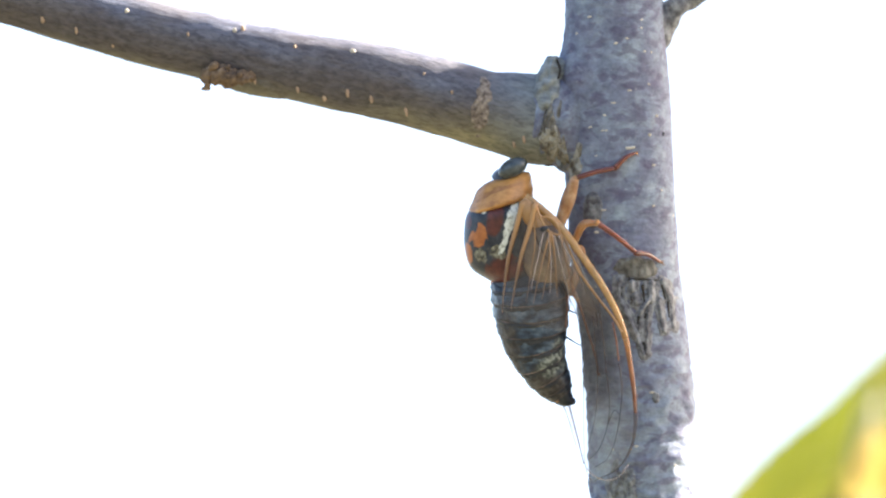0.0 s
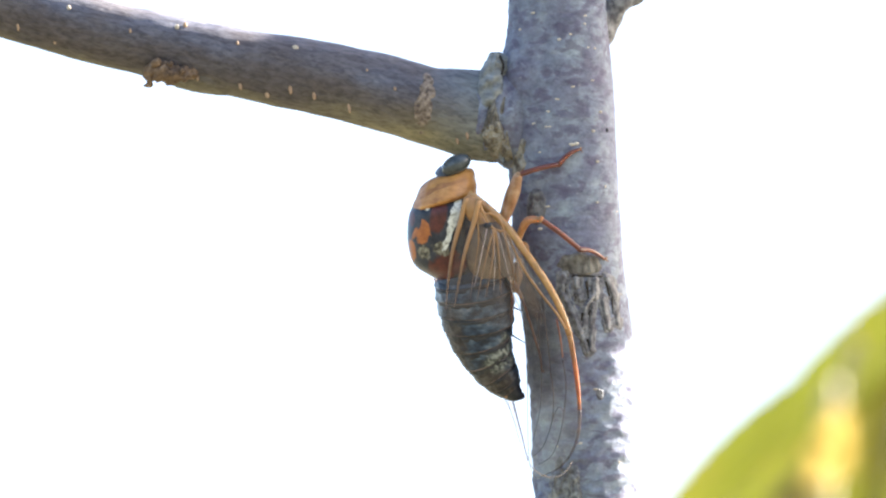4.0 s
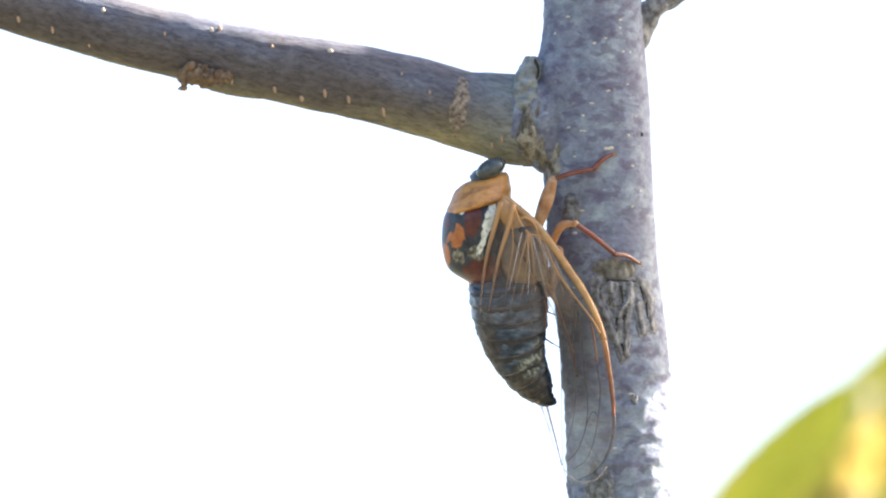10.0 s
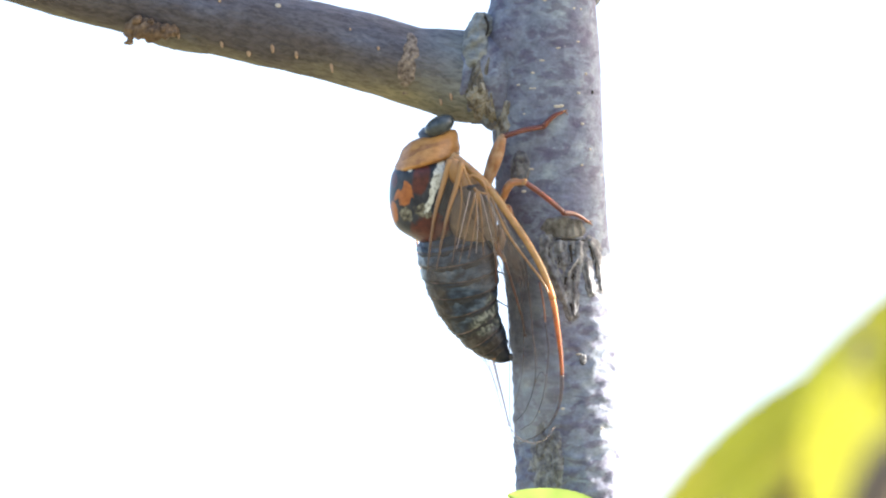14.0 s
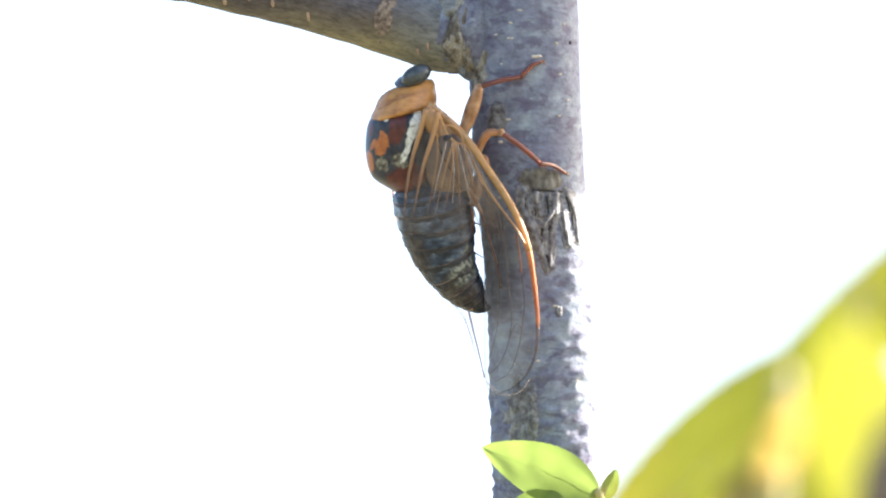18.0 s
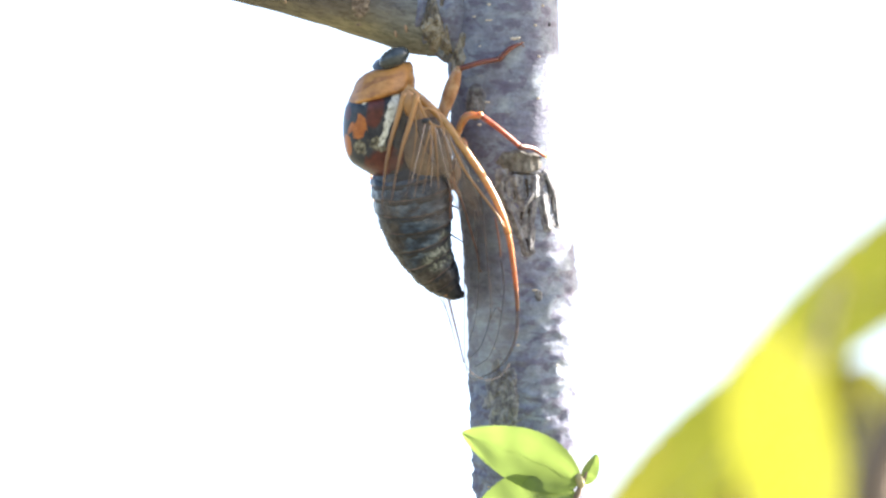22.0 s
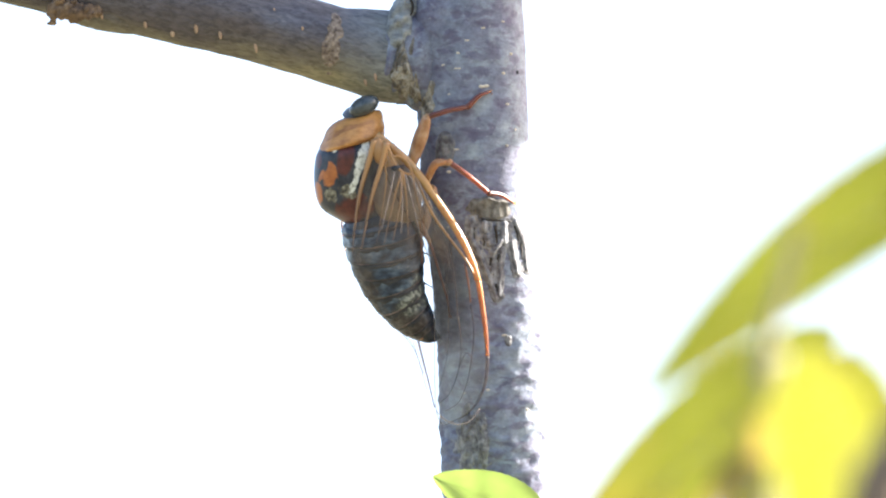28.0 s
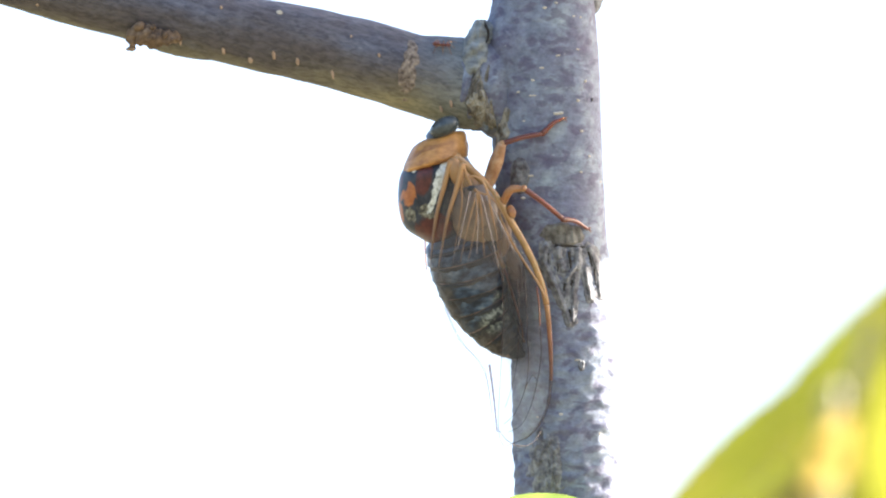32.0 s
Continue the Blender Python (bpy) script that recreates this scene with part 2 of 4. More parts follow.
LEAF_SMALL = leaf_material("young_leaf", (0.165, 0.240, 0.055), (0.210, 0.290, 0.082), (0.195, 0.265, 0.060))
YOUNG_VEIN = leaf_material("young_vein", (0.22, 0.30, 0.07), (0.27, 0.35, 0.10), (0.40, 0.48, 0.13))
LEAF_VEIN = plain("leaf_vein", [(0.3, (0.27, 0.235, 0.10)), (0.7, (0.39, 0.345, 0.18))], 300, 0.5)
GALL = leaf_material("cream_leaflet", (0.27, 0.185, 0.05), (0.34, 0.25, 0.08), (0.42, 0.30, 0.075))
TWIG = plain("twig_bark", [(0.35, (0.10, 0.07, 0.05)), (0.65, (0.24, 0.18, 0.13))], 400, 0.8)
GRASS = plain("meadow_grass", [(0.3, (0.05, 0.052, 0.032)), (0.5, (0.088, 0.085, 0.055)), (0.7, (0.14, 0.13, 0.088))], 0.7, 0.9)


def shield_material(home):
    """Black shield with ragged orange, maroon and white marks."""
    m, nt, b = material("shield_cuticle", 0.32)
    xy = grid_coord(nt, home)
    col = ramp(nt, tex(nt, 700), [(0.35, (0.012, 0.014, 0.022)), (0.65, (0.045, 0.048, 0.06))])
    orange = ramp(nt, tex(nt, 900), [(0.35, (0.29, 0.088, 0.025)), (0.65, (0.46, 0.155, 0.040))])
    black = col
    maroon = ramp(nt, tex(nt, 900), [(0.35, (0.058, 0.017, 0.015)), (0.65, (0.110, 0.030, 0.023))])
    rust = ramp(nt, tex(nt, 900), [(0.35, (0.17, 0.05, 0.022)), (0.65, (0.33, 0.11, 0.036))])
    olive = ramp(nt, tex(nt, 1600), [(0.4, (0.04, 0.035, 0.03)), (0.5, (0.12, 0.105, 0.075)), (0.62, (0.25, 0.23, 0.165))])
    white = ramp(nt, tex(nt, 1800), [(0.36, (0.30, 0.28, 0.22)), (0.48, (0.66, 0.65, 0.56)), (0.65, (0.78, 0.77, 0.70))])
    b.inputs["Specular IOR Level"].default_value = 0.32
    for c, cx, cy, a, e, tilt, rag in ((maroon, 704, 464, 36, 24, -20, 0.6), (olive, 664, 441, 11, 12, -20, 0.9), (olive, 692, 434, 17, 11, 20, 0.9), (orange, 640, 438, 8, 19, -8, 0.5),
                                       (orange, 661, 411, 14, 13, -24, 0.6), (orange, 664, 396, 8, 14, -14, 0.5), (orange, 649, 405, 5, 13, 30, 0.5), (black, 654, 391, 3, 9, 14, 0.6), (black, 672, 418, 3, 8, 10, 0.6), (maroon, 688, 377, 15, 30, 10, 0.3), (maroon, 641, 380, 5, 14, 0, 0.3),
                                       (white, 669, 360, 5, 7, 20, 0.5), (white, 717, 374, 8, 34, 16, 0.6), (white, 704, 420, 5, 20, 24, 1.0)):
        col = mix(nt, blot(nt, xy, cx, cy, a, e, tilt, rag), col, c)
    nt.links.new(col, b.inputs["Base Color"])
    bump(nt, b, tex(nt, 1500), 0.3, 0.0002)
    return m


def tergite_material(home):
    """Slate-blue rings, browner on the back, with a pale dusty bloom near the tip."""
    m, nt, b = material("tergite_cuticle", 0.36)
    b.inputs["Specular IOR Level"].default_value = 0.34
    xy = grid_coord(nt, home)
    col = ramp(nt, tex(nt, 560, (0.85, 0.85, 1.3), 5, 0.6), [(0.36, (0.008, 0.012, 0.020)), (0.47, (0.022, 0.033, 0.053)), (0.59, (0.060, 0.084, 0.114)), (0.72, (0.145, 0.175, 0.200))])
    brown = ramp(nt, tex(nt, 800), [(0.35, (0.014, 0.012, 0.013)), (0.5, (0.036, 0.027, 0.025)), (0.65, (0.085, 0.075, 0.066))])
    bloom = ramp(nt, tex(nt, 1500), [(0.42, (0.04, 0.042, 0.04)), (0.52, (0.13, 0.135, 0.11)), (0.66, (0.36, 0.37, 0.31))])
    pale = ramp(nt, tex(nt, 700), [(0.4, (0.10, 0.12, 0.14)), (0.6, (0.34, 0.38, 0.42))])
    for c, cx, cy, a, e, tilt, rag in ((brown, 706, 590, 26, 80, -14, 0.6), (brown, 790, 670, 40, 30, 40, 0.6), (pale, 686, 522, 7, 36, -10, 0.7), (bloom, 792, 632, 26, 20, -30, 0.8), (bloom, 806, 605, 9, 20, 0, 0.8)):
        col = mix(nt, blot(nt, xy, cx, cy, a, e, tilt, rag, 0.3), col, c)
    nt.links.new(col, b.inputs["Base Color"])
    bump(nt, b, tex(nt, 1100), 0.6, 0.0003)
    return m


def glowing_chitin(b, weight=0.8, scale=0.0026):
    """Thin amber chitin lets sunlight through."""
    b.inputs["Subsurface Weight"].default_value = weight
    b.inputs["Subsurface Radius"].default_value = (1.0, 0.66, 0.38)
    b.inputs["Subsurface Scale"].default_value = scale


for chitin in (RED_BROWN, LEG_TAN):
    glowing_chitin(chitin.node_tree.nodes["Principled BSDF"])


def costa_material(home):
    """The front vein: ochre at the root, red further out, dark towards the tip."""
    m, nt, b = material("front_vein", 0.26)
    glowing_chitin(b, 0.35)
    xy = grid_coord(nt, home)
    s = calc(nt, "MULTIPLY_ADD", xy[1], 1 / 400, -1.0)
    s = calc(nt, "ADD", s, calc(nt, "MULTIPLY", calc(nt, "SUBTRACT", tex(nt, 500), 0.5), 0.08))
    col = ramp(nt, s, [(0.10, (0.38, 0.22, 0.09)), (0.36, (0.40, 0.245, 0.105)), (0.44, (0.35, 0.195, 0.085)), (0.53, (0.26, 0.118, 0.055)), (0.66, (0.175, 0.066, 0.037)), (0.78, (0.10, 0.044, 0.033)), (0.86, (0.06, 0.034, 0.03))])
    grain = ramp(nt, tex(nt, 700), [(0.35, (0.8, 0.8, 0.8)), (0.65, (1.15, 1.15, 1.15))])
    nt.links.new(mix(nt, 1.0, col, grain, "MULTIPLY"), b.inputs["Base Color"])
    bump(nt, b, tex(nt, 900), 0.3, 0.0002)
    return m


def flank_material(home):
    """Dusky brown flank plate, tan and smooth in its lower half."""
    m, nt, b = material("flank_cuticle", 0.4)
    xy = grid_coord(nt, home)
    col = ramp(nt, tex(nt, 500), [(0.35, (0.115, 0.080, 0.062)), (0.65, (0.20, 0.140, 0.10))])
    tan = ramp(nt, tex(nt, 700), [(0.35, (0.165, 0.114, 0.084)), (0.65, (0.255, 0.180, 0.130))])
    for cx, cy, a, e, tilt in ((800, 458, 24, 62, -8), (776, 478, 20, 34, 0)):
        col = mix(nt, blot(nt, xy, cx, cy, a, e, tilt, 0.25, 0.55), col, tan)
    nt.links.new(col, b.inputs["Base Color"])
    bump(nt, b, tex(nt, 900), 0.3, 0.0002)
    return m


def collar_material(home):
    m, nt, b = material("collar_cuticle", 0.42)
    xy = grid_coord(nt, home)
    col = ramp(nt, tex(nt, 500, (1, 1, 2), 5), [(0.33, (0.30, 0.125, 0.035)), (0.5, (0.44, 0.20, 0.055)), (0.68, (0.55, 0.28, 0.085))])
    dusk = ramp(nt, tex(nt, 900), [(0.4, (0.27, 0.11, 0.035)), (0.6, (0.38, 0.17, 0.055))])
    for cx, cy, a, e, tilt in ((700, 322, 34, 3.5, -18), (672, 335, 24, 3, -30), (690, 305, 20, 3, -24)):
        col = mix(nt, blot(nt, xy, cx, cy, a, e, tilt, 0.5, 0.3), col, dusk)
    nt.links.new(col, b.inputs["Base Color"])
    bump(nt, b, tex(nt, 900), 0.45, 0.0003)
    return m


# ---- shaping ----
def P(x, y, d=0.0):
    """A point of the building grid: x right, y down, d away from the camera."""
    return Vector(((x - 784) * K, d * K, (441 - y) * K))


def part(name, bm, mat, parent=None, label="", smooth=True):
    me = bpy.data.meshes.new(name)
    bm.to_mesh(me)
    bm.free()
    if smooth:
        me.polygons.foreach_set("use_smooth", [True] * len(me.polygons))
    me.materials.append(mat)
    ob = new(name, me)
    ob.parent = parent
    if label:
        ob["label"] = label
    return ob


def spline(rows, steps):
    """Points on a smooth curve through the rows (of any width)."""
    a = np.array(rows, float)
    a = np.vstack([2 * a[0] - a[1], a, 2 * a[-1] - a[-2]])
    out = []
    for i in range(1, len(a) - 2):
        for s in range(steps):
            u = s / steps
            p0, p1, p2, p3 = a[i - 1:i + 3]
            out.append(0.5 * (2 * p1 + (p2 - p0) * u + (2 * p0 - 5 * p1 + 4 * p2 - p3) * u * u + (3 * p1 - p0 - 3 * p2 + p3) * u ** 3))
    out.append(a[-2])
    return np.array(out)


def loft(rows, segs=20, steps=6, shape=None, wobble=0.0, grain=30.0, closed=True, axis=None):
    """A skin round a curve. Rows: x, y, d, half width sideways, half depth. shape(angle, station 0-1) scales the radius."""
    st = spline(rows, steps)
    bm = bmesh.new()
    rings = []
    up = Vector((0, 1, 0))
    n = len(st)
    for i, (x, y, d, rw, rd) in enumerate(st):
        a, b = st[max(i - 1, 0)], st[min(i + 1, n - 1)]
        t = (P(*b[:3]) - P(*a[:3])).normalized() if axis is None else Vector((axis[0], 0, -axis[1])).normalized()
        side = t.cross(up)
        side = side.normalized() if side.length > 1e-4 else Vector((1, 0, 0))
        out = side.cross(t).normalized()
        ring = []
        for j in range(segs):
            g = 2 * math.pi * j / segs
            s = shape(g, i / (n - 1)) if shape else 1.0
            v = P(x, y, d) + (side * (math.cos(g) * max(rw, 0.05)) + out * (math.sin(g) * max(rd, 0.05))) * (s * K)
            if wobble:
                w = noise.noise(v / (grain * K))
                v += (v - P(x, y, d)).normalized() * (w * wobble * K)
            ring.append(bm.verts.new(v))
        rings.append(ring)
    for r0, r1 in zip(rings, rings[1:]):
        for j in range(segs):
            k = (j + 1) % segs
            bm.faces.new((r0[j], r0[k], r1[k], r1[j]))
    if closed:
        bm.faces.new(rings[0])
        bm.faces.new(rings[-1][::-1])
    bmesh.ops.recalc_face_normals(bm, faces=bm.faces)
    return bm


def wire(rows, r0, r1=None, segs=8, steps=5):
    """A thin round tube through x, y, d rows, from radius r0 to r1."""
    r1 = r0 if r1 is None else r1
    n = max(len(rows) - 1, 1)
    return loft([(*p, r0 + (r1 - r0) * i / n, r0 + (r1 - r0) * i / n) for i, p in enumerate(rows)], segs, steps)


def sheet(f, nu, nv):
    """A surface f(u, v), u and v from 0 to 1."""
    bm = bmesh.new()
    g = [[bm.verts.new(f(i / nu, j / nv)) for j in range(nv + 1)] for i in range(nu + 1)]
    for i in range(nu):
        for j in range(nv):
            bm.faces.new((g[i][j], g[i + 1][j], g[i + 1][j + 1], g[i][j + 1]))
    return bm


def at(rows, u):
    """A point at 0-1 of the way along a smooth curve through the rows."""
    s = spline(rows, 10)
    x = min(max(u, 0), 1) * (len(s) - 1)
    i = min(int(x), len(s) - 2)
    return s[i] + (s[i + 1] - s[i]) * (x - i)


def thing(name, label, category, group="", m=None):
    ob = new(name)
    ob.empty_display_size = 0.01
    ob.matrix_world = BASE if m is None else m
    return tagged(ob, label, category, group)


# ---- ground ----
def ground():
    bm = bmesh.new()
    bmesh.ops.create_circle(bm, cap_ends=True, segments=64, radius=3000)
    ob = part("ground", bm, GRASS, None, smooth=False)
    tagged(ob, "wide green and straw-coloured meadow under the tree", "ground", kind="structure")


ground()

# ---- the tree ----
STEM = [(-1500, 870, 84), (-600, 880, 86), (-150, 893, 86), (0, 898, 88), (90, 901, 92), (200, 905, 98), (330, 911, 98), (450, 920, 96), (600, 939, 96), (700, 948, 98),
        (868, 960, 100), (960, 966, 102), (1040, 974, 103), (1250, 990, 105), (2000, 1010, 108)]
LIMB = [(850, 226, 0, 56), (800, 212, -2, 68), (760, 203, -4, 73), (700, 187, -6, 70), (520, 140, -10, 67), (300, 98, -14, 61), (66, 46, -20, 57), (-200, -28, -24, 54),
        (-700, -190, -30, 48), (-1400, -420, -20, 40), (-2100, -640, 0, 30)]


def stem_at(y):
    ys = [r[0] for r in STEM]
    return np.interp(y, ys, [r[1] for r in STEM]), np.interp(y, ys, [r[2] for r in STEM])


def on_stem(x, y, lift=0.0):
    """A point on the stem's near face."""
    c, r = stem_at(y)
    x = min(max(x, c - 0.985 * r), c + 0.985 * r)
    return P(x, y, -math.sqrt(max(r * r - (x - c) ** 2, 0)) - lift)


def limb_at(x):
    xs = [r[0] for r in LIMB][::-1]
    return (np.interp(x, xs, [r[1] for r in LIMB][::-1]), np.interp(x, xs, [r[2] for r in LIMB][::-1]), np.interp(x, xs, [r[3] for r in LIMB][::-1]))


def on_limb(x, y, lift=0.0):
    c, d, r = limb_at(x)
    o = (y - c) * 0.965
    return P(x, y, d - math.sqrt(max(r * r - o * o, 0)) - lift)


def bark_tube(rings, segs, wob):
    """rings: (centre Vector, side, out, radius). wob(v) is the relief in metres."""
    verts, faces = [], []
    for c, s, o, r in rings:
        for j in range(segs):
            g = 2 * math.pi * j / segs
            n = s * math.cos(g) + o * math.sin(g)
            v = c + n * r
            verts.append(v + n * wob(v, g))
    for i in range(len(rings) - 1):
        for j in range(segs):
            k = (j + 1) % segs
            faces.append((i * segs + j, i * segs + k, (i + 1) * segs + k, (i + 1) * segs + j))
    faces.append(tuple(range(segs))[::-1])
    faces.append(tuple(range((len(rings) - 1) * segs, len(rings) * segs)))
    me = bpy.data.meshes.new("bark")
    me.from_pydata(verts, [], faces)
    bm = bmesh.new()
    bm.from_mesh(me)
    bpy.data.meshes.remove(me)
    bmesh.ops.recalc_face_normals(bm, faces=bm.faces)
    return bm


def stem_mesh():
    ys = list(np.arange(-1500, -200, 60)) + list(np.arange(-200, 1250, 4.0)) + list(np.arange(1250, 2001, 50))
    rings = []
    for y in ys:
        c, r = stem_at(y)
        rings.append((P(c, y, 0), Vector((1, 0, 0)), Vector((0, -1, 0)), r * K))

    def wob(v, g):
        q = v / K
        a = noise.noise(Vector((q.x / 90, q.y / 90, q.z / 120))) * 2.5
        rough = min(max((-q.z - 40) / 200, 0.15), 1.0)
        lip = 1 - 2 * abs(noise.noise(Vector((q.x / 50, q.y / 50, q.z / 26))))
        b = (noise.noise(Vector((q.x / 42, q.y / 42, q.z / 17))) * 3.4 + lip ** 3 * 3.6 - 1.2) * rough
        c = noise.noise(Vector((q.x / 14, q.y / 14, q.z / 7))) * 0.9
        flare = 17 * math.exp(-((441 - q.z - 128) / 52) ** 2) * max(-math.cos(g), 0) ** 1.5
        return (a + b + c + flare) * K
    return bark_tube(rings, 96, wob)


def limb_mesh():
    st = spline(LIMB, 40)
    rings = []
    for i, (x, y, d, r) in enumerate(st):
        a, b = st[max(i - 1, 0)], st[min(i + 1, len(st) - 1)]
        t = (P(*b[:3]) - P(*a[:3])).normalized()
        s = t.cross(Vector((0, 1, 0))).normalized()
        rings.append((P(x, y, d), s, s.cross(t), r * K))

    def wob(v, g):
        q = v / K
        return (noise.noise(q / 70) * 1.8 + noise.noise(Vector((q.x / 40, q.y / 12, q.z / 12))) * 1.0) * K
    return bark_tube(rings, 64, wob)


def lower_stem():
    """The stem from under the view down to the ground."""
    inv = BASE.inverted()
    top = P(1010, 1990, 0)
    foot = inv @ Vector((BASE @ top + Vector((0.02, 0.10, 0))).xy.to_3d() + Vector((0, 0, -0.03)))
    mid = (top + foot) / 2 + Vector((0.01, -0.03, 0))
    rows = []
    for p, r in ((top, 104), (top * 0.75 + foot * 0.25 + Vector((0.002, -0.02, 0)), 118), (mid, 128), (foot * 0.75 + top * 0.25 + Vector((0, -0.02, 0)), 140), (foot, 175)):
        rows.append((p.x / K + 784, 441 - p.z / K, p.y / K, r, r))
    return loft(rows, 32, 24, wobble=6, grain=60)


tree = thing("young_tree", "slender young tree with smooth grey-purple bark and one side limb", "tree")
part("stem", stem_mesh(), STEM_BARK, tree, "grey-purple mottled bark with pale lenticels")
part("lower_stem", lower_stem(), STEM_BARK, tree)
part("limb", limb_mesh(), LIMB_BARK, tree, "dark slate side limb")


def tube_world(points, r0, r1, segs=8, steps=4):
    rows = [(p.x / K + 784, 441 - p.z / K, p.y / K) for p in points]
    return wire(rows, r0 / K, r1 / K, segs, steps)


def ellipsoid(c, a, b, depth, tilt=0.0, segs=14, rings=9, lump=0.0):
    """A rounded body at the grid point c: half sizes a, b in the upright plane (a turned by tilt degrees), and depth."""
    bm = bmesh.new()
    bmesh.ops.create_uvsphere(bm, u_segments=segs, v_segments=rings, radius=1)
    m = Matrix.Translation(c) @ Matrix.Rotation(radians(-tilt), 4, "Y") @ Matrix.Diagonal((a * K, depth * K, b * K, 1))
    bmesh.ops.transform(bm, matrix=m, verts=bm.verts)
    if lump:
        for v in bm.verts:
            w = noise.noise(v.co / (10 * K))
            v.co += (v.co - c) * (w * lump)
    return bm


def lenticels():
    rnd = random.Random(4)
    places = []
    for _ in range(46):
        y = rnd.choice((rnd.uniform(-160, -20), rnd.uniform(330, 1120), rnd.uniform(330, 1120)))
        c, r = stem_at(y)
        u = rnd.uniform(-0.85, 0.93)
        places.append((c + u * r, y, u))
    for x, y in ((854, 15), (945, 20), (945, 34), (920, 53), (951, 76), (963, 77), (832, 44), (882, 106), (870, 134), (924, 146), (959, 134), (896, 168), (973, 190), (882, 190), (857, 211), (878, 217), (885, 217),
                 (961, 224), (930, 247), (923, 248), (968, 278), (983, 322), (900, 62), (868, 262)):
        c, r = stem_at(y)
        places.append((x, y, (x - c) / r))
    for x, y, u in places:
        if 440 < y < 640 and 905 < x < 1015:
            continue
        w = rnd.uniform(3.0, 6.0) * max(0.35, math.sqrt(1 - u * u))
        part("lenticel", ellipsoid(on_stem(x, y, -0.6), w, rnd.uniform(1.6, 2.6), 2.2, rnd.uniform(-12, 12), 8, 6, 0.25), LENTICEL, tree)
    spots = [(424, 150, 4.5, 11), (528, 182, 4, 10), (335, 146, 4, 8), (466, 162, 3.5, 7), (258, 127, 4, 10), (382, 160, 5, 6), (5, 68, 4, 7), (720, 240, 3.5, 9),
             (738, 232, 3.5, 8), (222, 42, 6, 4), (236, 38, 5, 5), (433, 78, 7, 4), (30, 8, 5, 4), (140, 50, 3, 4), (560, 118, 3, 3), (-60, 40, 4, 9),
             (-120, 22, 4, 9), (610, 150, 3, 3), (330, 70, 3, 3)]
    for x, y, w, h in spots:
        part("lenticel", ellipsoid(on_limb(x, y, -0.2), w * 0.8, h * 1.15, 2.8, 8, 8, 6, 0.4), LENTICEL if w > h else LIMB_LENTICEL, tree)


lenticels()


def scar(place, cx, cy, hw, hh, amp, seed, lump=13.0, lean=0.0, outline=None, mat=None, label="cracked scar in the bark", nu=72, nv=96, ragged=0.22):
    """A patch of cracked, lifted bark on a rounded face; it sinks into the bark at its ragged outline."""
    def f(u, v):
        a, c = u * 2 - 1, v * 2 - 1
        x, y = cx + a * hw + lean * c * hh, cy + c * hh
        q = Vector((x / lump, y / (lump * 2.7), seed))
        q += Vector((noise.noise(q * 0.7), noise.noise(q * 0.7 + Vector((5, 5, 5))), 0)) * 0.9
        ridge = 1 - 2 * abs(noise.noise(q))
        ridge = 0.7 * ridge + 0.45 * (1 - 2 * abs(noise.noise(q * 2.1))) + 0.3 * noise.noise(q * 4.3) + 0.15 * noise.noise(q * 9.0)
        r = outline(a, c) if outline else math.hypot(a, c)
        r += ragged * noise.noise(Vector((x / 16, y / 16, seed + 3)))
        edge = min(max((1 - r) * 3.2, -1.0), 1.0)
        return place(x, y, amp * (0.25 + 0.75 * ridge) * max(edge, 0) - 2.5 * (1 - max(edge, 0)) - (3.0 if edge <= 0 else 0))
    return part("bark_scar", sheet(f, nu, nv), mat or SCAR_BARK, tree, label)


# the old branch scar under the middle foot, the collar of the limb, and smaller scars
RIDGES = [(908, 482, 906, 510, 8, 8), (906, 510, 924, 545, 7, 9), (924, 545, 940, 580, 6, 8), (940, 580, 954, 616, 5, 6), (931, 486, 933, 500, 7, 9), (936, 508, 941, 522, 8, 7), (966, 488, 966, 516, 9, 8),
          (962, 516, 948, 538, 5, 10), (948, 538, 946, 572, 6, 5), (962, 530, 958, 570, 5, 6), (960, 572, 958, 612, 5, 6), (988, 484, 1004, 520, 8, 8), (980, 520, 990, 572, 6, 7), (1004, 524, 1008, 566, 6, 6)]
CRACKS = [(925, 480, 978, 482, 2.6), (950, 490, 954, 522, 3.0), (944, 546, 942, 560, 3.4), (956, 540, 956, 556, 2.6), (914, 494, 912, 516, 1.6), (930, 512, 931, 526, 1.8), (984, 490, 992, 516, 2.6), (996, 520, 998, 548, 2.0), (953, 592, 955, 606, 2.4), (944, 566, 948, 576, 1.8)]


def old_scar(u, v):
    """The cavity of a lost branch: a sunken field crossed by lobes and ridges of healed bark."""
    x, y = 896 + 122 * u, 472 + 152 * v
    x += 4 * noise.noise(Vector((x / 14, y / 14, 3.0)))
    h = 2.2 + 2.5 * noise.noise(Vector((x / 9, y / 16, 1.0))) + 1.2 * noise.noise(Vector((x / 4, y / 5, 5.0)))
    inside = 0.0
    for x0, y0, x1, y1, w, top in RIDGES:
        t = min(max(((x - x0) * (x1 - x0) + (y - y0) * (y1 - y0)) / ((x1 - x0) ** 2 + (y1 - y0) ** 2), 0), 1)
        off = math.hypot(x - x0 - t * (x1 - x0), y - y0 - t * (y1 - y0))
        h = max(h, top * (1 - (off / w) ** 2) + 1.6 * noise.noise(Vector((x / 5, y / 11, 8.0))))
        inside = max(inside, 1 - off / (w * 2.2 + 4 * noise.noise(Vector((x / 12, y / 12, 9.0)))))
    edge = min(max(inside * 3, 0), 1)
    return on_stem(x, y, h * edge - 4 * (1 - edge))


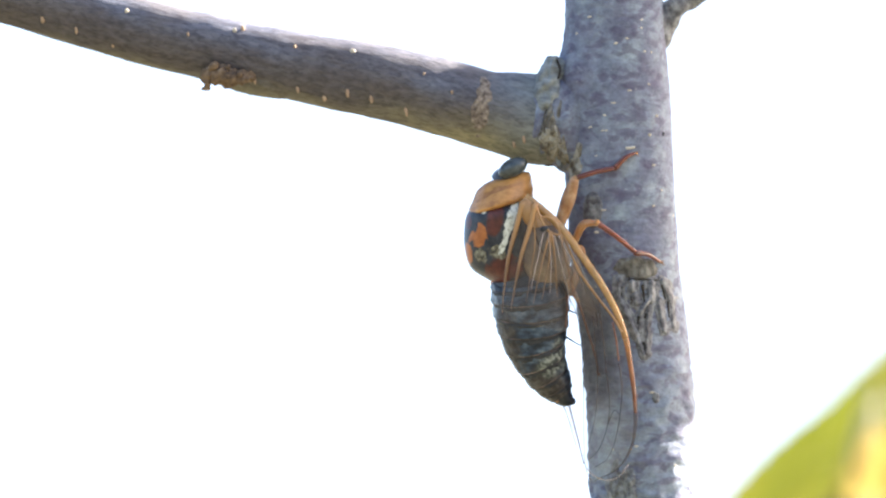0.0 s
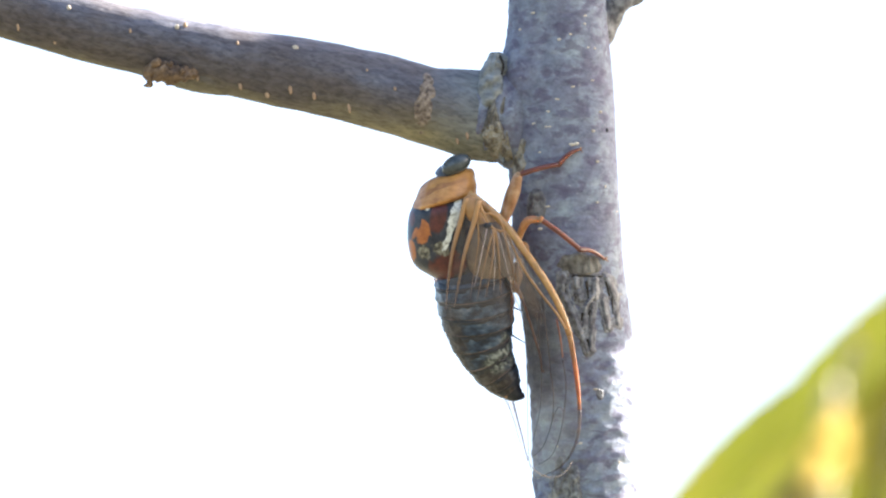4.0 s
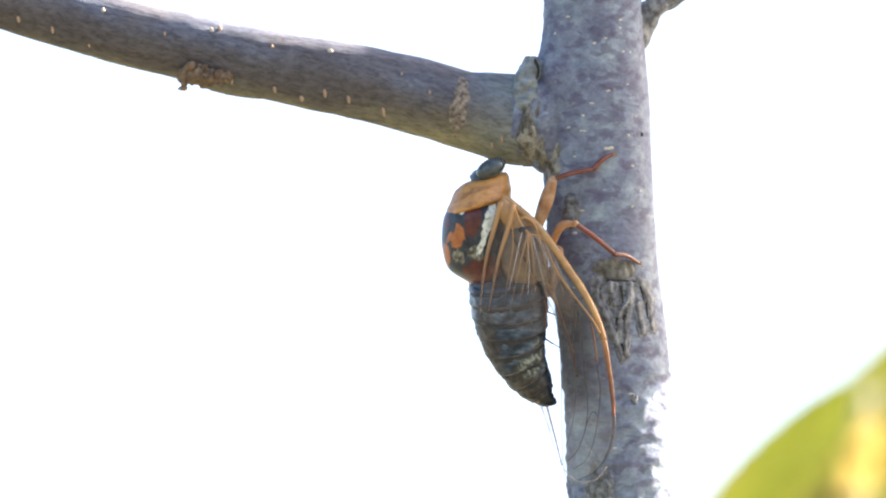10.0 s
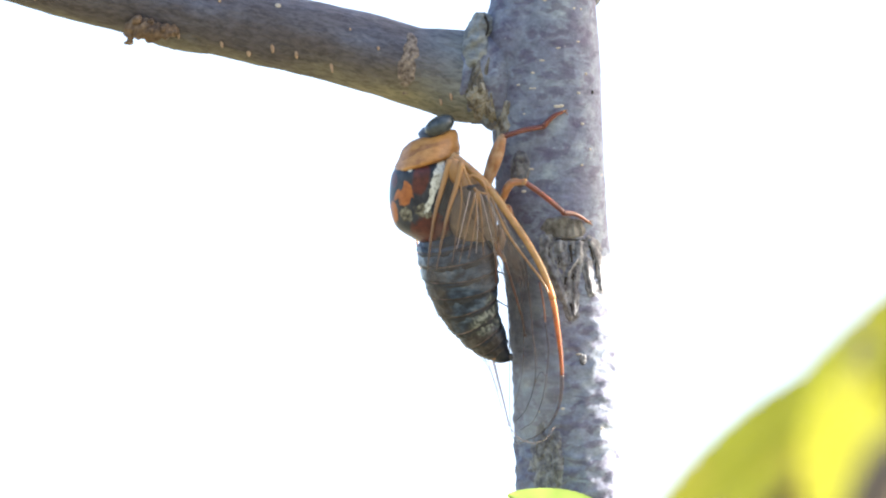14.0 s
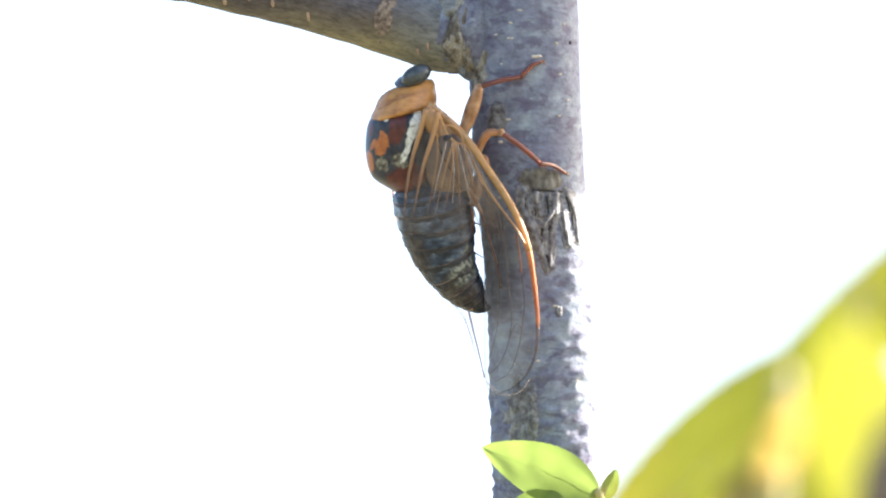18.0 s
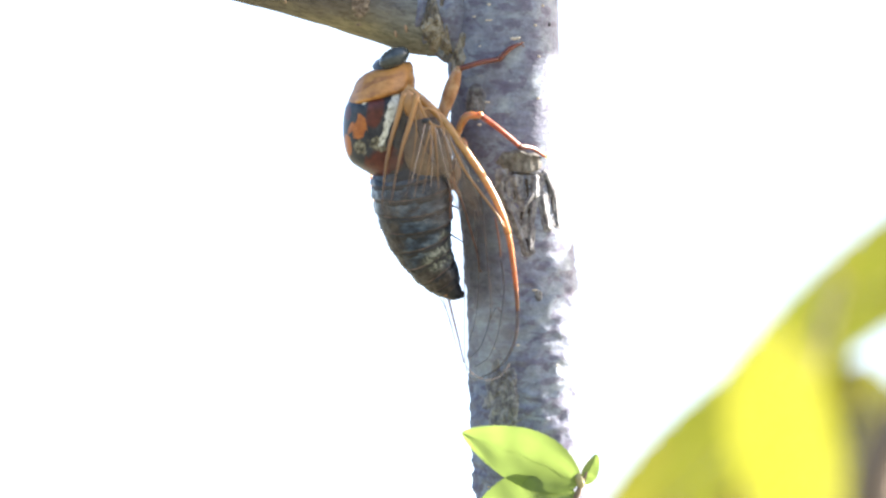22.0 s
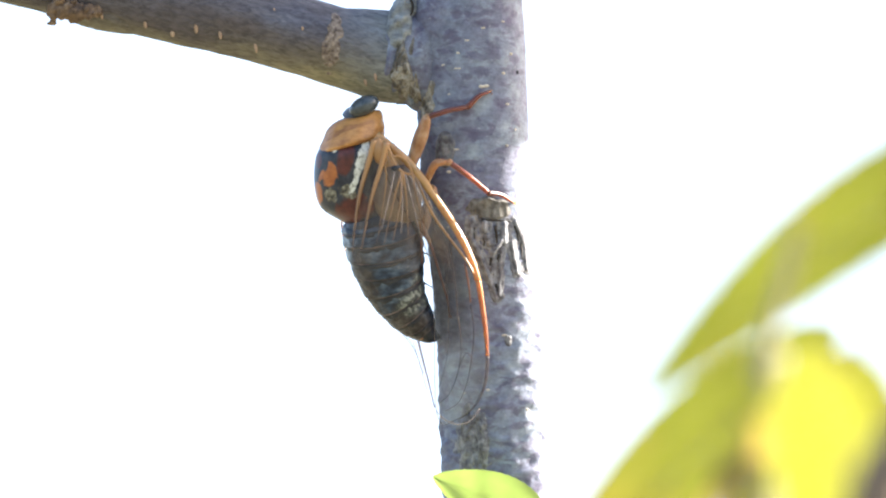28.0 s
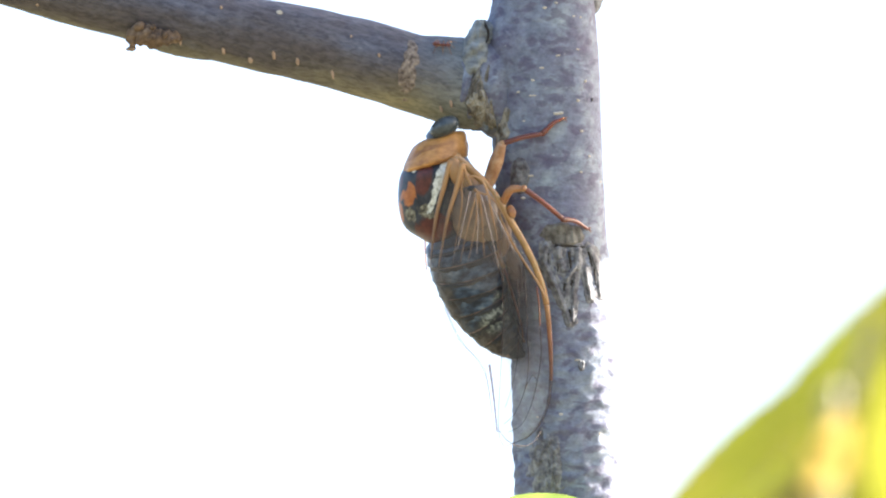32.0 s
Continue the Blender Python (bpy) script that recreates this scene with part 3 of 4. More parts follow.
healed = part("bark_scar", sheet(old_scar, 110, 130), SCAR_BARK, tree, "old branch scar with lobes and cracks of healed bark")
# dark tubes paint the shade into the scar's crevices
for x0, y0, x1, y1, w in CRACKS:
    pts = [on_stem(x0 + (x1 - x0) * q + 2.5 * noise.noise(Vector((x0, q * 3, 1.0))), y0 + (y1 - y0) * q + 1.5 * noise.noise(Vector((y0, q * 3, 2.0))), 2.4) for q in (0, 0.25, 0.5, 0.75, 1)]
    part("crack", tube_world(pts, w * K, w * 0.5 * K, 8, 3), CRACK_SHADE, healed)
scar(on_stem, 940, 461, 46, 24, 5, 4.1, 34, mat=CROTCH_BARK, label="healed oval branch scar", ragged=0.15)
scar(on_stem, 915, 872, 34, 72, 8, 9.2, 14)
scar(on_stem, 862, 356, 18, 36, 4, 12.4, 18)
scar(on_limb, 662, 176, 20, 54, 1.6, 14.1, 5, mat=RING_SCAR, lean=-0.14, ragged=0.6)
scar(on_stem, 975, 690, 7, 12, 4, 16.1, 6)
COLLAR = [(736, 196, -6, 60, 60), (752, 197, -6, 70, 69), (766, 197, -5, 77, 75), (780, 196, -4, 80, 77), (798, 195, -3, 85, 79), (820, 197, -1, 95, 78), (842, 202, 3, 102, 72), (866, 210, 8, 94, 56)]


def wrinkle(g, s):
    return 1 + 0.018 * math.sin(s * 30 + 2.2 * math.sin(g * 2.0)) * math.sin(math.pi * s) + 0.03 * noise.noise(Vector((math.cos(g) * 4, math.sin(g) * 4, s * 5)))


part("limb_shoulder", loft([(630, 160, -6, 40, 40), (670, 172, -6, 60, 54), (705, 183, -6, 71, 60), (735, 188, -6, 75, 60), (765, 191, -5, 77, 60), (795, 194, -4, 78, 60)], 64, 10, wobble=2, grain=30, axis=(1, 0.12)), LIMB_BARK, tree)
part("branch_collar", loft(COLLAR, 72, 12, wrinkle, wobble=2, grain=24, axis=(1, 0.12)), STEM_BARK, tree, "swollen wrinkled bark collar")


def ear(u, v):
    """The raised lip of bark where limb and stem meet: a long fold that sinks into both."""
    a = v * 2 - 1
    x0 = 788 - 14 * math.sin(u * 3.1) + 16 * u + 5 * noise.noise(Vector((u * 5, 0.5, 1.0)))
    y0 = 84 + 200 * u
    w = 30 * math.sin(math.pi * min(u * 0.95 + 0.05, 1)) ** 0.6 * (1 - 0.35 * u) * (1 + 0.25 * noise.noise(Vector((u * 7, a, 4.0))))
    body = 1 - a * a
    lift = body * (7 - 7 * u) * math.sin(math.pi * min(u + 0.08, 1)) + (2.6 * math.sin(u * 34 + 3 * a + 4 * noise.noise(Vector((u * 4, a * 2, 7.0)))) + 7 * noise.noise(Vector((u * 13, a * 3, 2.0)))) * body
    base = 54 + 24 * math.sin(math.pi * min(u * 1.1, 1))
    return P(x0 + a * w, y0, -base - lift + 5 * a * a + 20 * a ** 6)


part("bark_ridge", sheet(ear, 60, 24), EAR_BARK, tree, "pale wrinkled ridge of bark in the fork")
part("collar_burr", ellipsoid(P(786, 121, -26), 23, 38, 40, -22, 40, 30, 0.26), EAR_BARK, tree, "pale swollen burr above the fork")


# dark tube added for the shaded crease at the burr's right edge
part("crack", wire([(794, 90, -56), (801, 104, -60), (801, 118, -62), (794, 130, -66)], 2.6, 1.4), CRACK_SHADE, tree)


def on_collar(x, y, lift=0.0):
    xs = [r[0] for r in COLLAR]
    c, w, e = (np.interp(x, xs, [r[i] for r in COLLAR]) for i in (1, 3, 4))
    o = min(max((y - c) / w, -0.99), 0.99)
    return P(x, y, -8 - e * math.sqrt(1 - o * o) - lift)


def wedge(a, c):
    """A triangle, pointed above."""
    return max(abs(a) / max((c + 1) * 0.5, 0.06), abs(c))


scar(on_collar, 790, 244, 23, 36, 7, 21.0, 9, lean=0.22, ragged=0.6, mat=COLLAR_BARK, label="brown flaking bark in the crotch")
scar(on_collar, 783, 196, 19, 32, 5, 27.0, 12, lean=-0.1, ragged=0.25, outline=wedge, mat=CROTCH_BARK, label="dark wedge of bark in the crotch")
scar(on_stem, 828, 272, 15, 46, 6, 23.0, 9, ragged=0.6, mat=COLLAR_BARK, label="brown flaking bark in the crotch")
part("pore", ellipsoid(on_stem(986, 222, 0), 2.6, 3.6, 2.0, 0, 8, 6), BLACK, tree, "small black bark pore")
# the broken bud under the limb and the stub at the top
bud = part("limb_bud", loft([(256, 134, -40, 5, 6), (234, 136, -42, 13, 13), (210, 136, -44, 17, 16), (190, 132, -44, 19, 16), (176, 130, -42, 16, 14), (170, 146, -40, 9, 9), (168, 160, -40, 4, 4)], 18, 8, wobble=7, grain=8),
           BUD, tree, "rust-brown broken bud on the limb's underside")
for bx, by, br in ((182, 116, 9), (200, 128, 8), (214, 138, 8), (228, 132, 7), (242, 138, 5), (206, 118, 6)):
    part("bud_scale", ellipsoid(P(bx, by, -54), br, br * 0.8, br * 0.9, 30, 10, 8, 0.5), BUD, bud)
bud.location = (4 * K, -26 * K, 10 * K)
part("limb_swelling", ellipsoid(P(258, 124, -20), 100, 33, 44, -12, 40, 20, 0.05), LIMB_BARK, tree)
part("side_twig", loft([(945, 90, 10, 30, 30), (972, 45, 12, 28, 28), (990, 12, 14, 24, 24), (1030, -22, 16, 22, 20), (1090, -70, 20, 20, 18), (1160, -140, 24, 17, 16)], 20, 8, wobble=9, grain=26),
     SCAR_BARK, tree, "rough stub of a side twig")


# ---- leaves ----
def leaf_mesh(base, tip, hw, face, droop=0.0, fold=0.25, serr=0.04, nu=34, nv=10, power=0.8, bend=0.0):
    """One blade from base to tip, half width hw (metres), facing the way 'face'."""
    ax = tip - base
    ln = ax.length
    t = ax.normalized()
    side = t.cross(face).normalized()
    nrm = side.cross(t).normalized()

    def f(u, v):
        s = v * 2 - 1
        w = hw * (math.sin(math.pi * min(u ** power, 1.0)) ** 0.75 if 0 < u < 1 else 0.0) + 0.0002
        w *= 1 + serr * math.sin(u * 95 + 1.3) * abs(s)
        c = base + ax * u + (nrm * droop + side * bend) * (ln * 4 * u * (1 - u))
        p = c + side * (s * w) + nrm * (abs(s) * w * fold)
        p += nrm * (noise.noise(Vector((u * 5, s * 2, ln * 40))) * hw * 0.09)
        return p
    return sheet(f, nu, nv), f


def shifted(bm, by):
    bmesh.ops.translate(bm, vec=-by, verts=bm.verts)
    return bm


def leaf(parent, origin, base, tip, hw, face, mat, veins=7, vein_mat=None, rib=0.035, **kw):
    vein_mat = vein_mat or LEAF_VEIN
    bm, f = leaf_mesh(base, tip, hw, face, **kw)
    blade = part("leaf", shifted(bm, origin), mat, parent)
    mid = [f(u, 0.5) - face.normalized() * 0.0001 for u in (0.0, 0.2, 0.4, 0.6, 0.8, 0.97)]
    part("midrib", shifted(tube_world(mid, hw * rib, hw * rib * 0.35), origin), vein_mat, blade)
    for i in range(veins):
        u = 0.1 + 0.72 * i / veins
        for e in (0.0, 1.0):
            pts = [f(u + 0.16 * q, 0.5 + (e - 0.5) * q * 0.92) for q in (0.0, 0.33, 0.66, 1.0)]
            part("vein", shifted(tube_world(pts, hw * 0.014, hw * 0.005, 6, 3), origin), vein_mat, blade)
    return blade


# the small sprig low on the stem
SPRIG = P(1052, 1016, -150)
sprig = thing("leafy_sprig", "sprig of fresh light green leaves on the stem", "leaves", m=BASE @ Matrix.Translation(SPRIG))
part("twig", shifted(wire([(968, 1120, -60), (1010, 1080, -120), (1040, 1040, -148), (1052, 1014, -152), (1060, 990, -150)], 7, 4), SPRIG), TWIG, sprig)
leaf(sprig, SPRIG, P(1050, 1010, -152), P(846, 925, -175), 47 * K, Vector((-0.35, -0.85, 0.15)), LEAF_SMALL, vein_mat=YOUNG_VEIN, veins=0, rib=0.008, bend=0.02, droop=0.06, fold=0.12, serr=0.012)
leaf(sprig, SPRIG, P(1044, 1030, -150), P(860, 1075, -185), 58 * K, Vector((-0.35, -0.85, 0.1)), LEAF_SMALL, vein_mat=YOUNG_VEIN, veins=0, rib=0.008, droop=0.08, fold=0.12, serr=0.012)
leaf(sprig, SPRIG, P(1056, 1012, -150), P(1078, 960, -150), 14 * K, Vector((0.5, -0.8, 0.2)), LEAF_SMALL, vein_mat=YOUNG_VEIN, veins=3, fold=0.3)
part("bud", shifted(ellipsoid(P(1050, 1006, -156), 8, 14, 8, 20, 10, 8, 0.2), SPRIG), LEAF_VEIN, sprig)

# the spray of leaves close to the camera
EYE_POINT = Vector((0, -0.9755, 0))


def N(x, y, f=0.72, d=0.0):
    """A grid point drawn towards the camera to the fraction f of the distance."""
    return EYE_POINT + (P(x, y, d) - EYE_POINT) * f


SPRAY = N(1750, 1000)
spray = thing("leaf_spray", "spray of sunlit yellow-green leaves close to the camera", "leaves", m=BASE @ Matrix.Translation(SPRAY))


def near_leaf(b, t, hw, face, f=0.72, mat=None, **kw):
    return leaf(spray, SPRAY, N(*b, f), N(*t, f), hw * K * f, Vector(face), mat or LEAF_NEAR, **kw)


upper_leaf = near_leaf((1960, 138), (1206, 676), 92, (-0.2, -0.85, 0.45), f=0.70, droop=0.03, fold=0.3, bend=0.026)
low_leaf = near_leaf((1520, 548), (985, 1075), 96, (-0.25, -0.85, 0.4), f=0.735, droop=0.04, fold=0.25)
bright_leaf = near_leaf((1490, 572), (1640, 1120), 140, (-0.72, -0.62, -0.25), f=0.64, mat=LEAF_BRIGHT, droop=0.03, fold=0.15)
back_leaf = near_leaf((1545, 572), (1420, 1300), 160, (0.0, -0.9, 0.4), f=0.685, droop=0.05, fold=0.25)
part("stalk", shifted(tube_world([N(x, y, 0.662) for x, y in ((1412, 585), (1406, 660), (1400, 780), (1392, 900), (1380, 1200))], 0.0008, 0.0012), SPRAY), LEAF_VEIN, low_leaf)
part("stalk", shifted(tube_world([N(1478, 366, 0.688), N(1464, 420, 0.688), N(1446, 490, 0.688), N(1424, 570, 0.688), N(1408, 640, 0.688)], 0.0007, 0.0009), SPRAY), LEAF_VEIN, upper_leaf)
twig = part("woody_twig", shifted(tube_world([N(x, y, 0.62) for x, y in ((2000, 520), (1740, 630), (1630, 730), (1612, 850), (1660, 1000), (1700, 1250))], 0.0028, 0.0036), SPRAY), TWIG, spray, "brown woody twig")
for x0, y0, x1, y1, hw in ((1440, 690, 1352, 770, 32), (1436, 640, 1400, 716, 20), (1350, 812, 1280, 888, 19), (1300, 880, 1240, 950, 15)):
    bm, f = leaf_mesh(N(x0, y0, 0.660), N(x1, y1, 0.660), hw * K * 0.66, Vector((-0.55, -0.75, -0.35)), fold=0.2, serr=0.0, nu=12, nv=6, power=0.9)
    part("curled_leaflet", shifted(bm, SPRAY), GALL, low_leaf, "small curled cream leaflet")
part("brown_patch", shifted(ellipsoid(N(1338, 786, 0.662), 46 * 0.66, 18 * 0.66, 6, 28, 16, 10, 0.3), SPRAY), BUD, low_leaf, "brown withered patch")

# the leaves higher up on the sun's side that shade the stem
SUN_LOCAL = (BASE.to_3x3().inverted() @ SUN_WAY).normalized()
SHADE_FAR = 0.22
SHADE = P(1000, 450, 0) + SUN_LOCAL * SHADE_FAR
shade = thing("overhanging_leaves", "overhanging green leaves that shade the upper stem", "leaves", m=BASE @ Matrix.Translation(SHADE))


ACROSS = SUN_LOCAL.cross(Vector((0, 0, 1))).normalized()
RISE = ACROSS.cross(SUN_LOCAL).normalized()


def shade_leaf(x0, z0, x1, z1, hw):
    """A blade square to the sun; x and z in metres across the sun's way."""
    return leaf(shade, SHADE, SHADE + ACROSS * x0 + RISE * z0, SHADE + ACROSS * x1 + RISE * z1, hw, SUN_LOCAL, LEAF_NEAR, droop=0.02, fold=0.05, serr=0.03)


shade_leaf(-0.055, -0.0093, 0.062, 0.0435, 0.017)
shade_leaf(-0.060, 0.045, 0.060, 0.034, 0.022)
shade_leaf(0.080, 0.078, -0.012, 0.066, 0.020)
hanging = shade_leaf(-0.036, 0.004, 0.010, -0.002, 0.0085)


# ---- the insect ----
PIV = P(760, 420, -60)
cicada = thing("cicada", "orange and black cicada with clear veined wings clinging to the stem", "insect", m=BASE @ Matrix.Translation(PIV))
HOME = {cicada: PIV}


def limbpart(name, bm, mat, parent, label="", home=None):
    """A part of the insect, with its own origin at home where it moves."""
    home = HOME[parent] if home is None else home
    ob = part(name, shifted(bm, home), mat, parent, label)
    ob.location = home - HOME[parent]
    HOME[ob] = home
    return ob


ABD = [(743, 466, -60, 50, 50), (746, 482, -60, 64, 62), (751, 510, -60, 68, 66), (756, 550, -58, 65, 64), (763, 592, -56, 56, 56), (778, 632, -54, 44, 45), (798, 664, -52, 34, 34), (813, 684, -50, 23, 22), (824, 696, -50, 11, 11)]
JOINT = P(735, 485, -60)


def sag(bm):
    """Rings that hang lower on the near side, so that they read as arcs."""
    for v in bm.verts:
        v.co.z -= 0.24 * max(-60 * K - v.co.y, 0)
        v.co.x += 0.06 * max(-60 * K - v.co.y, 0)
    return bm


abdomen = limbpart("abdomen", loft([(x, y, d, w * 0.95, q * 0.95) for x, y, d, w, q in ABD], 32, 8), BLACK, cicada, "slate-black ringed abdomen with fine reddish rims", JOINT)
TERGITE = tergite_material(JOINT)
CUTS = [0.03, 0.15, 0.25, 0.34, 0.43, 0.52, 0.61, 0.70, 0.79, 0.88]
for a, b in zip(CUTS, CUTS[1:]):
    rows = []
    for q in (0.0, 0.3, 0.6, 0.85, 1.0):
        x, y, d, w, e = at(ABD, a + (b - a) * q)
        k = 0.97 + 0.07 * q
        rows.append((x, y, d, w * k, e * k))
    limbpart("tergite", sag(loft(rows, 36, 3, wobble=1.6, grain=8)), TERGITE, abdomen)
    fold_rows = []
    for q, lift_by in ((0.0, 0.99), (0.10, 1.020), (0.24, 1.018), (0.42, 0.975)):
        x, y, d, w, e = at(ABD, a + (b - a) * q)
        k = (0.97 + 0.07 * q) * lift_by
        fold_rows.append((x, y, d, w * k, e * k))
    limbpart("tergite_fold", sag(loft(fold_rows, 48, 3, wobble=2.6, grain=7)), BLACK, abdomen)
    x, y, d, w, e = at(ABD, b)
    x2, y2, d2, w2, e2 = at(ABD, b + 0.005)
    limbpart("tergite_rim", sag(loft([(x, y, d, w * 1.036, e * 1.036), (x2, y2, d2, w2 * 1.031, e2 * 1.031)], 40, 2, wobble=1.5, grain=9)), RIM, abdomen)
limbpart("tail_tip", loft([(808, 678, -50, 25, 25), (820, 690, -50, 18, 18), (832, 695, -50, 9, 9), (838, 694, -50, 4, 4)], 16, 5), BLACK, abdomen)


limbpart("side_ridge", wire([(816, 492, -92), (818, 530, -94), (816, 565, -92)], 2.2, 1.4), RED_BROWN, abdomen)
limbpart("tail_plate", ellipsoid(P(806, 694, -60), 7, 5, 6, 20, 10, 8, 0.3), TAN, abdomen)

MESO = [(709, 338, -60, 46, 54), (704, 362, -60, 64, 73), (702, 390, -60, 69, 76), (703, 430, -60, 69, 73), (709, 462, -60, 64, 68), (724, 481, -60, 52, 56), (738, 497, -60, 32, 34), (744, 504, -60, 8, 10)]
limbpart("mesonotum", loft(MESO, 40, 8, axis=(0, 1)), shield_material(PIV), cicada, "black thorax shield with orange, maroon and white marks")


limbpart("pronotum", loft([(706, 299, -60, 26, 30), (705, 303, -60, 42, 46), (703, 313, -60, 51, 58), (700, 330, -60, 57, 70), (698, 346, -60, 60, 77), (698, 352, -60, 59, 76), (698, 355, -60, 54, 70)], 44, 6, wobble=2.5, grain=16, axis=(15, 50)), collar_material(PIV), cicada, "ochre-orange collar")
limbpart("head", loft([(706, 310, -60, 28, 44), (711, 300, -62, 25, 50), (716, 291, -62, 16, 48), (720, 285, -62, 6, 30)], 28, 6), BLACK, cicada, "blackish brown head")
limbpart("eye", ellipsoid(P(719, 285, -102), 28, 17, 25, 28, 36, 24), EYE, cicada, "smooth grey compound eye")
limbpart("eye", ellipsoid(P(708, 290, -12), 22, 13, 18, 30, 20, 14), EYE, cicada, "smooth grey compound eye")
limbpart("tymbal_cover", loft([(770, 392, -112, 30, 22), (776, 420, -116, 40, 26), (780, 450, -114, 43, 26), (782, 462, -110, 40, 22), (784, 472, -107, 40, 18), (786, 480, -104, 39, 12), (787, 485, -100, 37, 5)], 32, 8), flank_material(PIV), cicada, "tan smooth flank plate")
limbpart("underside", loft([(734, 325, -64, 3, 6), (738, 345, -64, 12, 40), (756, 385, -62, 30, 54), (776, 432, -60, 36, 52), (792, 482, -60, 24, 40), (802, 514, -60, 10, 24)], 20, 8), ORANGE, cicada, "tan chest")
limbpart("operculum", ellipsoid(P(827, 480, -86), 11, 32, 14, -8, 18, 14), TAN, cicada, "tan plate at the base of the abdomen")


LEGS = []


def leg(name, hip, knee, ankle, toe, thick, bend=None, shin=5.0):
    pts = [hip, *( [bend] if bend else []), knee]
    LEGS.append(limbpart(name, loft([(*p, thick * k, thick * k) for p, k in zip(pts, (0.8, 1.15, 0.7) if bend else (1.1, 0.75))], 14, 6), LEG_TAN, cicada, "tan thigh"))
    femur = LEGS[-1]
    mid = tuple((a + b) / 2 for a, b in zip(knee, ankle))
    limbpart("tibia", wire([knee, (mid[0], mid[1] - 2, mid[2] - 3), ankle], shin, shin * 0.84), RED_BROWN, femur, "red-brown shin")
    limbpart("knee", ellipsoid(P(*knee), shin * 1.28, shin * 1.2, shin * 1.24, 20, 12, 8, 0.1), LEG_TAN, femur)
    limbpart("ankle", ellipsoid(P(*ankle), shin * 1.08, shin, shin * 1.04, 20, 12, 8, 0.1), RED_BROWN, femur)
    m2 = tuple((a + b) / 2 for a, b in zip(ankle, toe))
    limbpart("tarsus", wire([ankle, (m2[0], m2[1] - 5, m2[2] - 3), toe], shin * 1.04, shin * 0.52), RED_BROWN, femur)
    for s in (-1, 1):
        limbpart("claw", wire([toe, (toe[0] + 4, toe[1] + 2 * s, toe[2] - 1), (toe[0] + 7, toe[1] + 4 * s + 2, toe[2] + 3)], 1.6, 0.5, 6), RED_BROWN, femur)


def stem_d(x, y, lift=4):
    v = on_stem(x, y, lift)
    return (x, y, v.y / K)


leg("foreleg", (800, 392, -96), (829, 303, -116), stem_d(900, 284, 6), stem_d(936, 257, 4), 11, (818, 338, -108))
leg("middle_leg", (826, 424, -104), (868, 381, -150), stem_d(938, 434, 34), stem_d(982, 450, 4), 6.4, (843, 386, -138))
limbpart("coxa", ellipsoid(P(841, 432, -112), 8, 12, 8, 14, 14, 10, 0.1), LEG_TAN, cicada, "tan hip of the hind leg")
leg("hind_leg", (806, 470, -90), (836, 520, -104), stem_d(868, 620, 6), stem_d(872, 650, 4), 5, (820, 492, -98), 2.4)

for path in (((814, 534, -84), (828, 540, -70), (840, 545, -52)), ((816, 584, -80), (828, 592, -66), (842, 600, -50))):
    limbpart("spur", wire(path, 1.8, 1.0, 6), BLACK, LEGS[2])

# wings: a clear sheet between its front and rear edge, and the veins on it
FORE_FRONT = [(742, 336, -126), (800, 385, -138), (848, 448, -142), (888, 508, -142), (916, 570, -140), (930, 640, -136), (938, 715, -130), (933, 772, -126), (908, 815, -122), (866, 838, -118)]
FORE_REAR = [(738, 342, -128), (766, 420, -142), (802, 482, -144), (834, 545, -140), (843, 610, -134), (846, 690, -126), (847, 752, -122), (848, 790, -120), (851, 815, -118), (855, 828, -117), (862, 838, -117)]
HIND_FRONT = [(748, 345, -134), (786, 392, -148), (812, 440, -150), (824, 490, -146), (824, 540, -140), (816, 575, -134)]
HIND_REAR = [(744, 345, -134), (728, 400, -140), (716, 460, -138), (708, 510, -132), (706, 540, -126), (712, 556, -124)]


def wing_at(front, rear, bow):
    def f(u, v):
        a, b = at(front, u), at(rear, u)
        p = a * (1 - v) + b * v
        return P(p[0], p[1], p[2] - bow * 4 * v * (1 - v))
    return f


def wing(name, front, rear, bow, mat, label, lines, thick, edge_mat, vein_mat, tail_mat=None, mid_mat=None):
    f = wing_at(front, rear, bow)
    w = limbpart(name, sheet(f, 40, 14), mat, cicada, label, P(*front[0]))

    def vein(path, r0, r1, m=vein_mat, nm="vein"):
        pts = [f(*p) for p in path]
        limbpart(nm, tube_world(pts, r0 * K, r1 * K, 8, 4), m, w)
    n = 10
    split = 0.47
    vein([(split * i / n, 0) for i in range(n + 1)], thick, thick * 0.72, edge_mat, "leading_vein")
    vein([(split + 0.2 * i / n, 0) for i in range(n + 1)], thick * 0.66, thick * 0.42, mid_mat or edge_mat, "leading_vein")
    vein([(split + 0.2 + (0.8 - split) * i / n, 0) for i in range(n + 1)], thick * 0.45, thick * 0.08, tail_mat or edge_mat, "leading_vein")
    vein([(i / n, 1) for i in range(n + 1)], 1.3, 0.7)
    for path in lines:
        vein(path, 1.7, 0.9)
    return w


